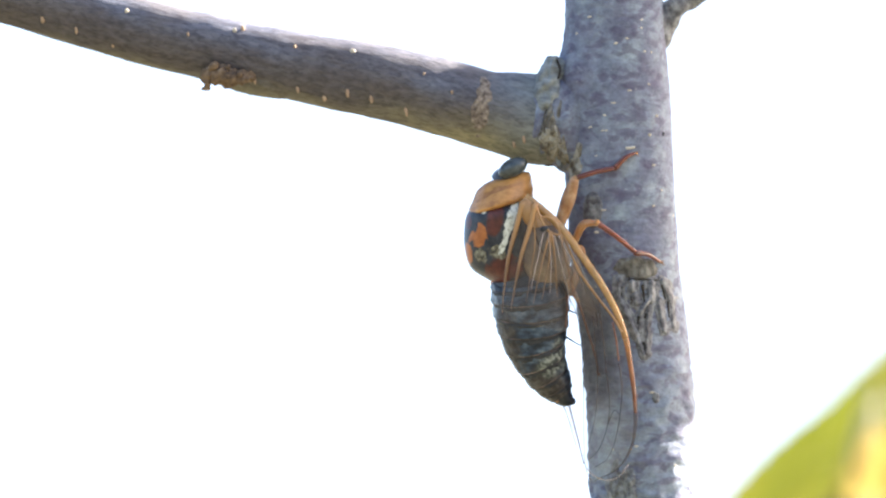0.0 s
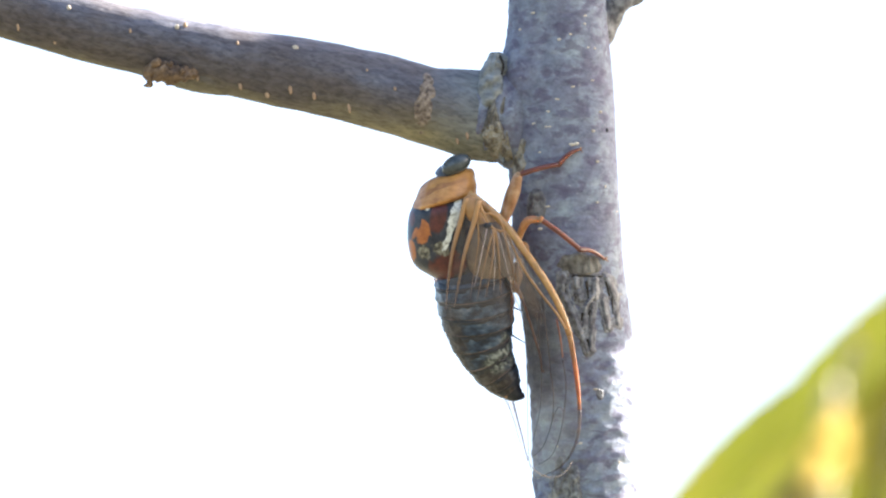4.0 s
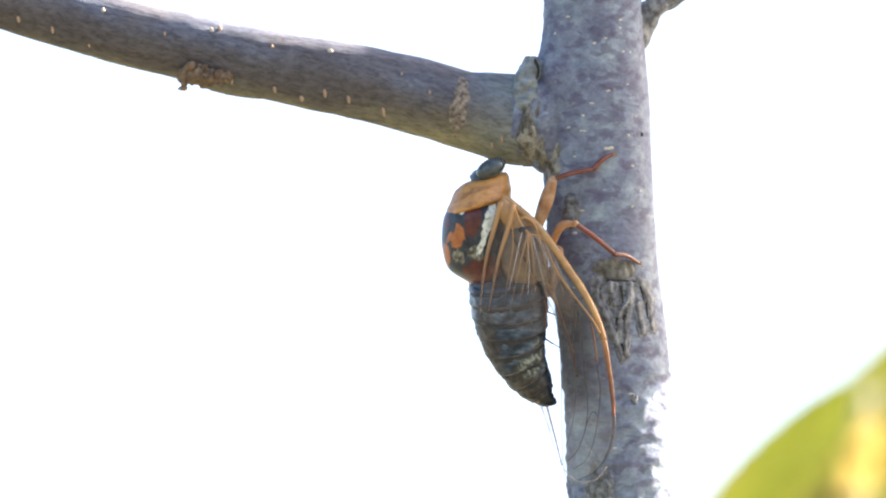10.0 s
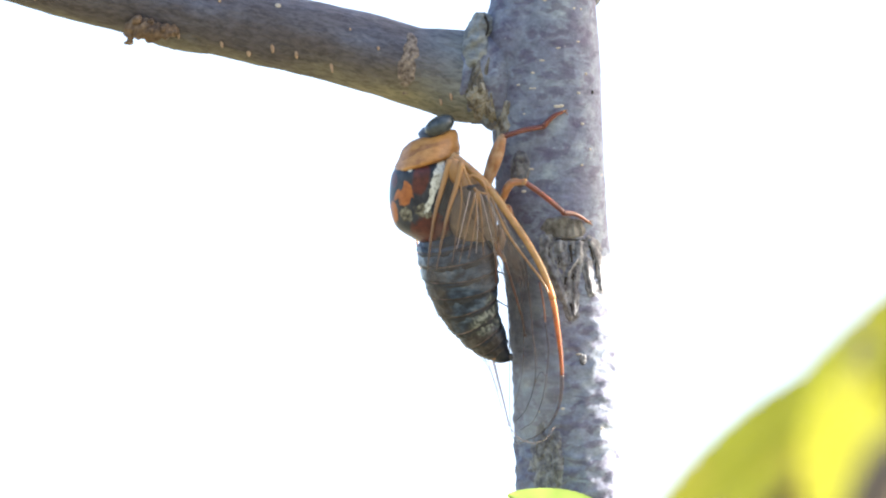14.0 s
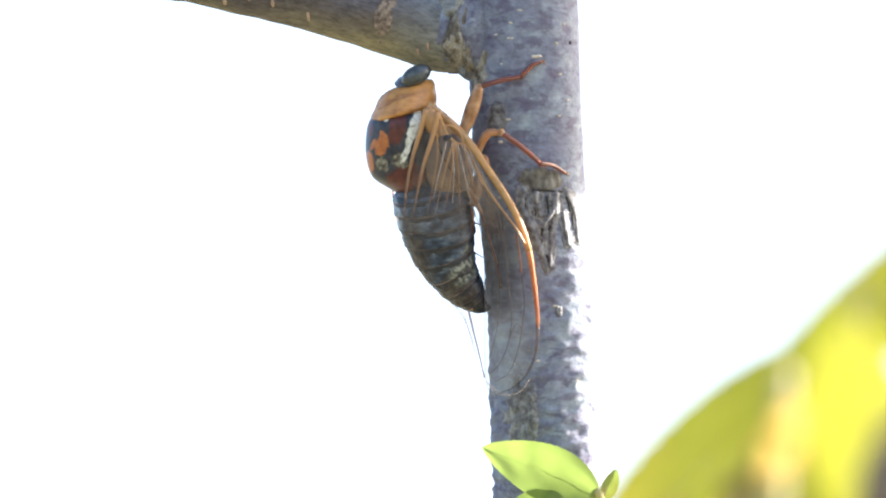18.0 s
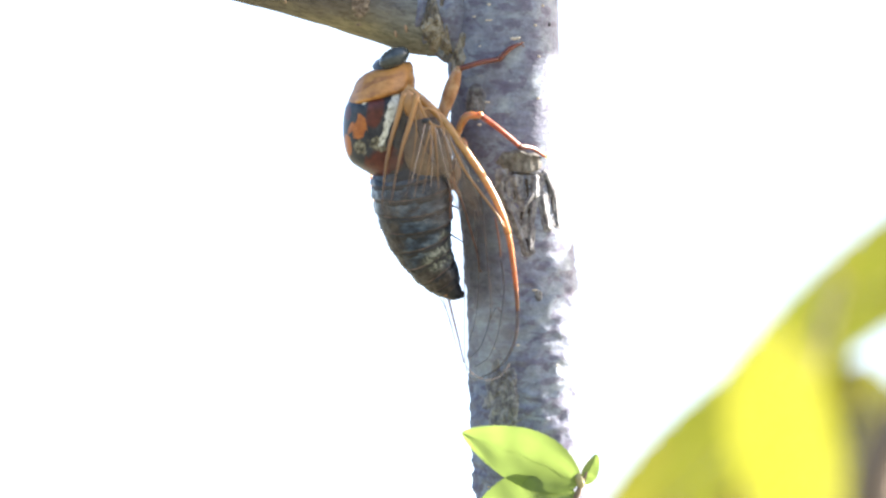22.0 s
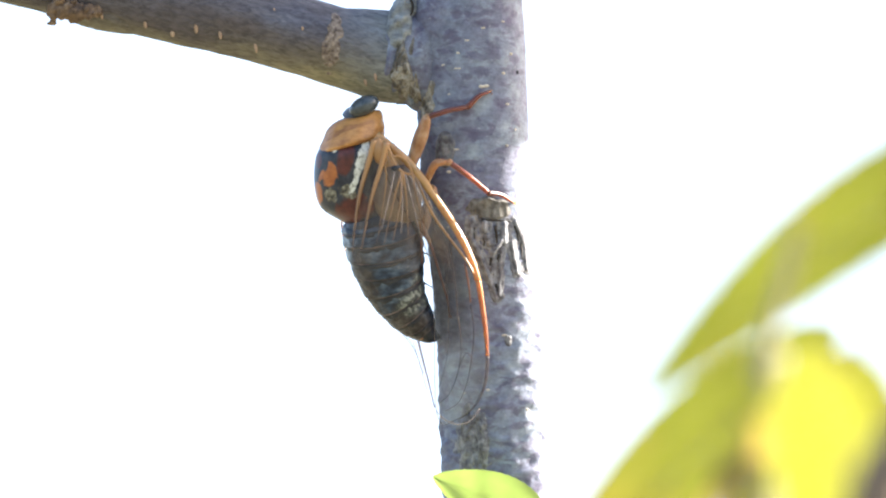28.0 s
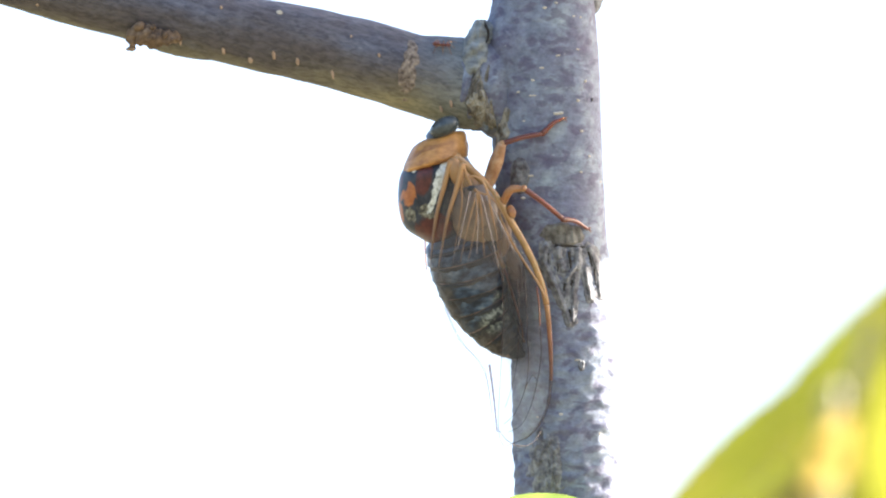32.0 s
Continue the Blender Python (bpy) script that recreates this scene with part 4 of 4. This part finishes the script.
def wing_material(home):
    """Clear membrane: smoky where the two wings lie over each other, greyer and thinner towards the tip."""
    m, nt, b = material("forewing_membrane", 0.22)
    xy = grid_coord(nt, home)
    col = ramp(nt, tex(nt, 500), [(0.3, (0.17, 0.165, 0.165)), (0.7, (0.24, 0.235, 0.235))])
    alpha = calc(nt, "ADD", 0.16, 0.0)
    for cx, cy, a, e, tilt, tint, much in ((868, 600, 36, 112, -6, (0.040, 0.036, 0.038), 0.40), (884, 768, 42, 66, 10, (0.30, 0.31, 0.32), 0.16), (846, 505, 14, 60, -24, (0.10, 0.065, 0.05), 0.10)):
        k = blot(nt, xy, cx, cy, a, e, tilt, 0.12, 0.30)
        col = mix(nt, k, col, tint)
        alpha = calc(nt, "MULTIPLY_ADD", k, much, alpha)
    nt.links.new(col, b.inputs["Base Color"])
    nt.links.new(alpha, b.inputs["Alpha"])
    return m


def fan_material(home):
    """Veins amber at the root, dull rose-brown and thinner in colour further out."""
    m, nt, b = material("fan_vein", 0.4)
    xy = grid_coord(nt, home)
    s = calc(nt, "MULTIPLY_ADD", xy[1], 1 / 250, -1.3)
    s = calc(nt, "ADD", s, calc(nt, "MULTIPLY", calc(nt, "SUBTRACT", tex(nt, 500), 0.5), 0.25))
    nt.links.new(ramp(nt, s, [(0.10, (0.40, 0.215, 0.085)), (0.42, (0.33, 0.18, 0.085)), (0.78, (0.20, 0.125, 0.09))]), b.inputs["Base Color"])
    k = nt.nodes.new("ShaderNodeMapRange")
    k.inputs["From Min"].default_value, k.inputs["From Max"].default_value = 0.35, 0.9
    k.inputs["To Min"].default_value, k.inputs["To Max"].default_value = 0.95, 0.35
    nt.links.new(s, k.inputs["Value"])
    nt.links.new(k.outputs[0], b.inputs["Alpha"])
    return m


ROOT = P(*FORE_FRONT[0])
forewing = wing("forewing", FORE_FRONT, FORE_REAR, 8, wing_material(ROOT), "long clear wing with a thick amber front vein", [], 7.8, costa_material(ROOT), DARK_VEIN, DARK_VEIN)


def wing_depth(y):
    """How far in front the forewing lies at a height."""
    return np.interp(y, [340, 450, 570, 700, 838], [-129, -147, -148, -138, -122]) - 2


for r0, r1, mat, path in ((2.2, 1.9, AMBER, ((770, 350), (805, 398), (836, 464), (868, 510), (898, 548), (913, 574))), (1.9, 1.3, RED_BROWN, ((897, 556), (904, 592), (908, 624))), (1.3, 0.9, DARK_VEIN, ((862, 520), (868, 542), (871, 566))),
                          (1.4, 1.0, DARK_VEIN, ((870, 516), (877, 560), (883, 610), (886, 645))), (1.3, 0.7, DARK_VEIN, ((908, 628), (914, 672), (911, 720), (903, 765), (889, 798), (866, 814))),
                          (1.2, 0.7, DARK_VEIN, ((886, 645), (892, 690), (890, 735), (876, 778), (857, 800))), (1.1, 0.6, DARK_VEIN, ((862, 545), (868, 610), (871, 680), (866, 730), (856, 772))),
                          (1.4, 1.0, FAR_VEIN, ((850, 812), (864, 827), (886, 836), (910, 830), (926, 808))), (1.0, 0.8, DARK_VEIN, ((911, 720), (901, 712), (890, 735)))):
    limbpart("vein", wire([(x, y, wing_depth(y)) for x, y in path], r0, r1), mat, forewing)


def hind_fold(u, v):
    a, b = at([(796, 398, -140), (816, 440, -146), (826, 480, -144), (832, 516, -140)], u), at([(806, 398, -140), (838, 452, -148), (862, 500, -146), (884, 548, -142)], u)
    p = a * (1 - v) + b * v
    return P(p[0], p[1], p[2] - 5 * math.sin(v * 9))


limbpart("hindwing_fold", sheet(hind_fold, 16, 12), membrane("silver_wing", (0.50, 0.47, 0.46), 0.20), forewing, "silvery folded edge of the hind wing")


def wing_base():
    def d(x, y):
        return -152 + 14 * ((x - 765) / 60) ** 2 + max(y - 480, 0) * 0.1

    def f(u, v):
        p = at(HIND_FRONT, u) * (1 - v) + at(HIND_REAR, u) * v
        return P(p[0], p[1], d(p[0], p[1]) + 2)
    w = limbpart("wing_base", sheet(f, 30, 12), membrane("wing_base_membrane", (0.30, 0.24, 0.20), 0.14), cicada, "clear wing base with a fan of amber veins", P(*HIND_FRONT[0]))
    fan = fan_material(P(*HIND_FRONT[0]))
    for r0, r1, path in ((2.2, 0.9, ((786, 398), (777, 430), (766, 478), (757, 524))), (2.2, 0.9, ((786, 398), (785, 440), (779, 480), (772, 518))),
                         (2.2, 0.9, ((788, 398), (794, 440), (797, 480), (799, 512))), (2.4, 1.0, ((804, 402), (812, 440), (820, 474), (823, 508))),
                         (1.5, 0.6, ((757, 384), (759, 420), (752, 470), (744, 524))),
                         (2.4, 2.2, ((760, 352), (768, 372), (776, 388), (786, 398), (796, 402), (804, 402))), (2.0, 2.0, ((768, 372), (782, 372), (796, 382), (804, 402))),
                         (1.6, 0.7, ((804, 402), (820, 420), (836, 452), (846, 486)))):
        limbpart("vein", wire([(x, y, d(x, y)) for x, y in path], r0, r1), fan, w)
    for path in (((738, 344), (726, 390), (713, 440), (705, 500), (702, 542)), ((759, 348), (750, 390), (736, 436), (725, 490), (717, 536))):
        limbpart("broad_vein", wire([(x, y, d(x, y) - 1) for x, y in path], 5.6, 1.0), fan, w)
    for path in (((792, 402), (804, 446), (816, 494), (824, 530)), ((774, 398), (764, 446), (752, 500)), ((782, 402), (788, 446), (786, 506)), ((800, 404), (826, 452), (850, 504))):
        limbpart("silvery_vein", wire([(x, y, d(x, y) - 1) for x, y in path], 1.6, 0.8), FAR_VEIN, w, "thin silvery vein")
    return w


hindwing = wing_base()
limbpart("wing_root", ellipsoid(P(747, 364, -146), 13, 26, 10, 12, 18, 12, 0.12), AMBER, hindwing, "ochre wing root")
limbpart("dark_spot", ellipsoid(P(775, 392, -152), 8, 5, 4, 20, 12, 8, 0.3), BLACK, hindwing)
FAR_FRONT = [(694, 360, -6), (686, 440, 6), (686, 520, 10), (703, 585, 10), (742, 640, 6), (786, 672, 0), (820, 704, -10), (838, 758, -30), (850, 806, -40)]
FAR_REAR = [(690, 345, 12), (720, 420, 24), (740, 520, 24), (770, 600, 20), (800, 660, 10), (816, 694, 0), (832, 750, -14), (844, 785, -30), (851, 808, -40)]
FAR_LINES = [[(0.3, 0.2), (0.5, 0.3), (0.7, 0.4), (0.9, 0.4)], [(0.4, 0.3), (0.55, 0.12), (0.7, 0.1), (0.85, 0.05)]]
far_wing = wing("far_forewing", FAR_FRONT, FAR_REAR, -6, PALE_WING, "clear wing on the body's far side", FAR_LINES, 0.9, FAR_EDGE, FAR_EDGE)
limbpart("wing_root", wire([(690, 400, 4), (684, 450, 6), (684, 495, 8), (692, 540, 10)], 2.4, 1.0), RED_BROWN, far_wing)
limbpart("rear_vein", wire([(824, 692, -2), (834, 728, -8), (845, 766, -24), (856, 808, -40)], 2.6, 1.4), membrane("rear_vein", (0.40, 0.17, 0.10), 0.6), far_wing)


# ---- the ant that comes over the limb at the end ----
def on_foot(x, y, d, heading, up):
    """A stance at a grid point: heading in degrees in the upright plane, laid along a surface that faces up."""
    n = Vector(up).normalized()
    f = Vector((math.cos(radians(heading)), 0, math.sin(radians(heading))))
    f = (f - n * f.dot(n)).normalized()
    side = n.cross(f)
    m = Matrix((f, side, n)).transposed().to_4x4()
    m.translation = P(x, y, d)
    return BASE @ m


def ant_body():
    ob = thing("ant", "small red-brown ant walking over the limb", "insect", m=on_foot(752, 160, 64, 100, (0, 0.9, 0.43)))
    for name, x, z, a, b, lean in (("gaster", -9.5, 1.5, 7.4, 4.6, -8), ("thorax", 2, 1.0, 6.4, 3.2, 6), ("head", 11, 1.6, 4.6, 3.8, 12)):
        part(name, ellipsoid(Vector((x, 0, z)) * K, a, b, b * 0.92, lean, 16, 10), RED_BROWN, ob)
    part("petiole", ellipsoid(Vector((-3.6, 0, 1.5)) * K, 2.0, 2.6, 2.0, 0, 10, 8), RED_BROWN, ob)
    for side in (-1, 1):
        for root, reach in ((6, 13), (2, 1), (-2, -13)):
            part("leg", tube_world([Vector(p) * K for p in ((root, 2 * side, 0), (root + reach * 0.5, 8 * side, 4), (root + reach * 0.8, 12 * side, -4), (root + reach, 15 * side, -8))], 0.9 * K, 0.5 * K, 6), RED_BROWN, ob)
        part("antenna", tube_world([Vector(p) * K for p in ((13.5, 2 * side, 3), (18, 6 * side, 6), (24, 8 * side, 1))], 0.7 * K, 0.5 * K, 6), RED_BROWN, ob)
    return ob


ant = ant_body()


# ---- movement ----
def motions():
    # seconds, shift of the near spray in grid units (right, down); twice a gust throws it up and towards the camera
    sway = [(0, -40, 106), (1, -8, 120), (2, -3, 103), (2.5, 4, 87), (4.5, -21, 65), (5, 11, 37), (5.5, -2, 21.2), (6, 30, 38), (6.5, 43, 35), (7, 12, 20), (7.5, 6, 32), (8, -27, 49), (8.5, -8, 67), (9, 25, 76), (9.5, -3, 76), (10, -20, 80), (10.1, -18, 79), (10.2, -257, -151), (10.3, -390, -242), (10.4, -324, -222), (10.5, -47, 67), (11, -110, 46), (11.1, -106, 51), (11.2, -407, 25), (11.3, -462, -60), (11.4, -418, -216), (11.5, -184, -141), (11.6, -73, 26), (11.8, -40, 90), (12, 4, 109), (12.5, -14, 121), (13, -18, 125), (13.5, -3, 133), (15.5, -16, 135), (16, -7, 141), (16.5, -46, 179), (17, -53, 191), (18, -34, 185), (19, -5, 160), (20, 6, 205), (21, -1, 193), (22, -2, 210), (23, -3, 205), (24, 28, 193), (25, 39, 171), (25.5, 51, 166), (27.5, 10, 111), (28, 34, 114), (28.5, -26, 90), (29, -75, 69), (29.5, 6, 90), (30, 43, 136), (30.5, 4, 121), (31, 14, 121), (31.5, 29, 126), (32, 14, 125)]
    gust = {10.2: -0.12, 10.3: -0.16, 10.4: -0.16, 11.2: -0.14, 11.3: -0.16, 11.4: -0.16, 11.5: -0.06}
    walk(spray, [(t, BASE @ Matrix.Translation(SPRAY + Vector((x, 0, -y)) * (K * 0.72) + Vector((0, gust.get(t, 0), 0)))) for t, x, y in sway])
    # the upper leaf droops and lifts, the bright leaf swings across the sun, the twig follows
    droop = [(0, -60, 178), (1, -75, 256), (2, -70, 226), (2.5, -55, 200), (4.5, -15, 130), (5, -6, 113), (5.5, -22.4, 49.4), (6, -31, -39), (6.5, -20.5, -9.5), (7, -5, 33), (7.5, 10, 105), (8, 25, 167), (8.5, 5, 149), (9, -10, 132), (9.5, -30, 165), (10, -50, 195), (10.5, -10, 195), (11, 35, 208), (12, 20, 192), (12.5, 10, 162), (13, 0, 122), (13.5, 0, 128), (15.5, 15, 128), (16, 20, 121), (16.5, 35, 50), (17, 65, -13), (18, 65, 78), (19, 50, 23), (20, 20, 46), (21, 20, 49), (22, 15, 62), (23, 35, 105), (24, 10, 85), (25, 15, 105), (25.5, 15, 105), (27.5, -30, 8), (28, -30, -1), (28.5, 0, 26), (29, 70, 58), (29.5, 35, 131), (30, 15, 121), (30.5, 8, 122), (31, 5, 108), (31.5, 3, 97), (32, 0, 100)]
    walk(upper_leaf, [(t, Matrix.Translation(Vector((x, 0, -y)) * (K * 0.70))) for t, x, y in droop])
    swing_out = [(0, 60, 160), (1, 35, 154), (2, 40, 156), (2.5, 60, 160), (4.5, 110, 105), (5, -10, 15), (5.5, -13.2, 88), (6, -13, 80), (6.5, -1.5, 85), (7, 5, 90), (7.5, 65, 150), (8, 110, 110), (8.5, -15, 30), (9, -100, -30), (9.5, -20, 50), (10, 60, 140), (10.5, 120, 150), (11, 175, 160), (12, 120, 135), (12.5, 90, 92), (13, 10, 30), (13.5, -55, -30), (15.5, 25, -15), (16, 45, -15), (16.5, 15, -80), (17, -20, -145), (18, 30, -98), (19, -50, -68), (20, -65, -95), (21, -75, -82), (22, -115, -85), (23, -105, -65), (24, -95, -52), (25, -60, -30), (25.5, -60, -30), (27.5, -30, -23), (28, -25, -20), (28.5, -5, 5), (29, 20, 30), (29.5, -5, 8), (30, -20, -2), (30.5, 30, -18), (31, 55, -50), (31.5, 53, -50), (32, 50, -50)]
    walk(bright_leaf, [(t, Matrix.Translation(Vector((x, 0, -y)) * (K * 0.64))) for t, x, y in swing_out])
    twig_way = [(0, -50, 120), (1, -75, 114), (2, -70, 116), (2.5, -50, 120), (4.5, 30, 105), (5, -10, 85), (5.5, -44, 72.4), (6, -65, 56), (6.5, -52.5, 68), (7, -35, 70), (7.5, -15, 70), (8, 0, 70), (8.5, -45, 30), (9, -80, 0), (9.5, -60, 60), (10, -40, 120), (10.5, 20, 130), (11, 75, 140), (12, -170, 65), (12.5, -110, 52), (13, -100, 40), (13.5, -115, 10), (15.5, -95, 45), (16, -95, 45), (16.5, -75, 10), (17, -55, -35), (18, -15, -8), (19, -10, 12), (20, -50, -45), (21, -45, -32), (22, -45, -35), (23, 5, -5), (24, -15, 8), (25, 10, 30), (25.5, 10, 30), (27.5, -30, 52), (28, -25, 55), (28.5, 10, 70), (29, 50, 75), (29.5, 45, 98), (30, 50, 138), (30.5, 40, 132), (31, 35, 130), (31.5, 28, 130), (32, 20, 130)]
    walk(twig, [(t, Matrix.Translation(Vector((x, 0, -y)) * (K * 0.62))) for t, x, y in twig_way])
    # the edge of the leaves' shade on the stem
    edge = [(0.0, 735), (1.0, 710), (2.5, 690), (5.0, 470), (6.0, 375), (9.0, 445), (10.0, 655), (11.5, 700), (13.0, 522), (16.0, 487), (17.0, 485), (18.0, 467), (19.0, 295), (20.0, 345), (22.0, 247), (23.0, 277), (25.0, 400), (28.0, 323), (29.0, 384), (30.0, 395), (31.0, 518), (32.0, 492)]
    walk(shade, [(t, BASE @ Matrix.Translation(SHADE + Vector((0, 0, 450 - y)) * K)) for t, y in edge])
    # one hanging leaf's shade drifts up the lower stem and swings clear again
    drift = [(0.0, 1300, 0.09), (16.8, 1300, 0.09), (17.6, 1040, 0.0), (19.0, 1000, 0.0), (20.0, 865, 0.0), (21.0, 760, 0.0), (22.0, 640, 0.0), (22.4, 630, 0.0), (22.9, 620, 0.10), (32.0, 1300, 0.10)]
    hung = [(t, o, np.interp(t, [e[0] for e in edge], [e[1] for e in edge]) - y) for t, y, o in drift]
    walk(hanging, [(t, Matrix.Translation(Vector((0, 0, z)) * K + ACROSS * o)) for t, o, z in hung])
    # the insect shifts its grip and draws its wings in near the end; the feet stay
    grip = [(0.0, 0, 0, 0), (29.75, 0, 0, 0), (29.95, 14, -10, -8), (32.0, 14, -10, -8)]
    turn = [(t, Matrix.Translation(Vector((x, 0, -y)) * K) @ pose(0, 0, 0, 0, 0, a)) for t, x, y, a in grip]
    walk(cicada, [(t, BASE @ Matrix.Translation(PIV) @ m) for t, m in turn])
    for leg_part in LEGS:
        walk(leg_part, [(t, m.inverted()) for t, m in turn])
    # the abdomen swings a little about its joint
    swing = [(0.0, 1.5), (2.5, 0.5), (5.0, -1.5), (8.0, -0.5), (10.0, 0.0), (12.0, -3.5), (13.0, -4.0), (16.0, -4.0), (18.0, -5.0), (19.0, -7.0), (20.0, -8.0), (21.0, -6.5), (22.0, -2.5), (23.0, -2.6), (24.0, -5.5), (25.0, -4.8), (28.0, -5.2), (29.75, -5.2), (29.95, -7.5), (32.0, -7.5)]
    walk(abdomen, [(t, Matrix.Translation(JOINT - PIV) @ pose(0, 0, 0, 0, a, 0)) for t, a in swing])
    fold = [(0.0, 0, 1), (29.75, 0, 1), (29.95, 26, 5.5), (32.0, 26, 5.5)]
    along = (P(866, 838) - P(742, 336)).normalized()
    walk(forewing, [(t, Matrix.Translation(HOME[forewing] - PIV) @ pose(0, 0, 0, 0, a * 0.1, 0) @ Matrix.Rotation(radians(-a), 4, along)) for t, a, b in fold])
    walk(far_wing, [(t, Matrix.Translation(HOME[far_wing] - PIV) @ pose(0, 0, 0, 0, b, 0)) for t, a, b in fold])

    # an ant climbs over the limb from behind, turns round and walks off towards the fork
    steps = [(0.0, 752, 160, 64, 100, (0, 0.9, 0.43)), (31.1, 752, 160, 64, 100, (0, 0.9, 0.43)), (31.35, 738, 128, 44, 125, (0, 0.6, 0.8)), (31.45, 730, 107, 10, 150, (0, 0.2, 0.98)), (31.5, 725, 104, -2, 165, (0, 0, 1)),
             (31.6, 717, 103, -14, 185, (0, -0.2, 0.98)), (31.65, 707, 109, -24, 225, (0, -0.5, 0.87)), (31.7, 700, 118, -40, 268, (0, -0.8, 0.6)), (31.75, 702, 122, -46, 296, (0, -0.8, 0.6)),
             (31.8, 706, 125, -52, 318, (0, -0.8, 0.6)), (31.9, 710, 127, -54, 348, (0, -0.7, 0.7)), (32.0, 720, 130, -56, 354, (0, -0.7, 0.7))]
    walk(ant, [(t, on_foot(*stance)) for t, *stance in steps])


motions()
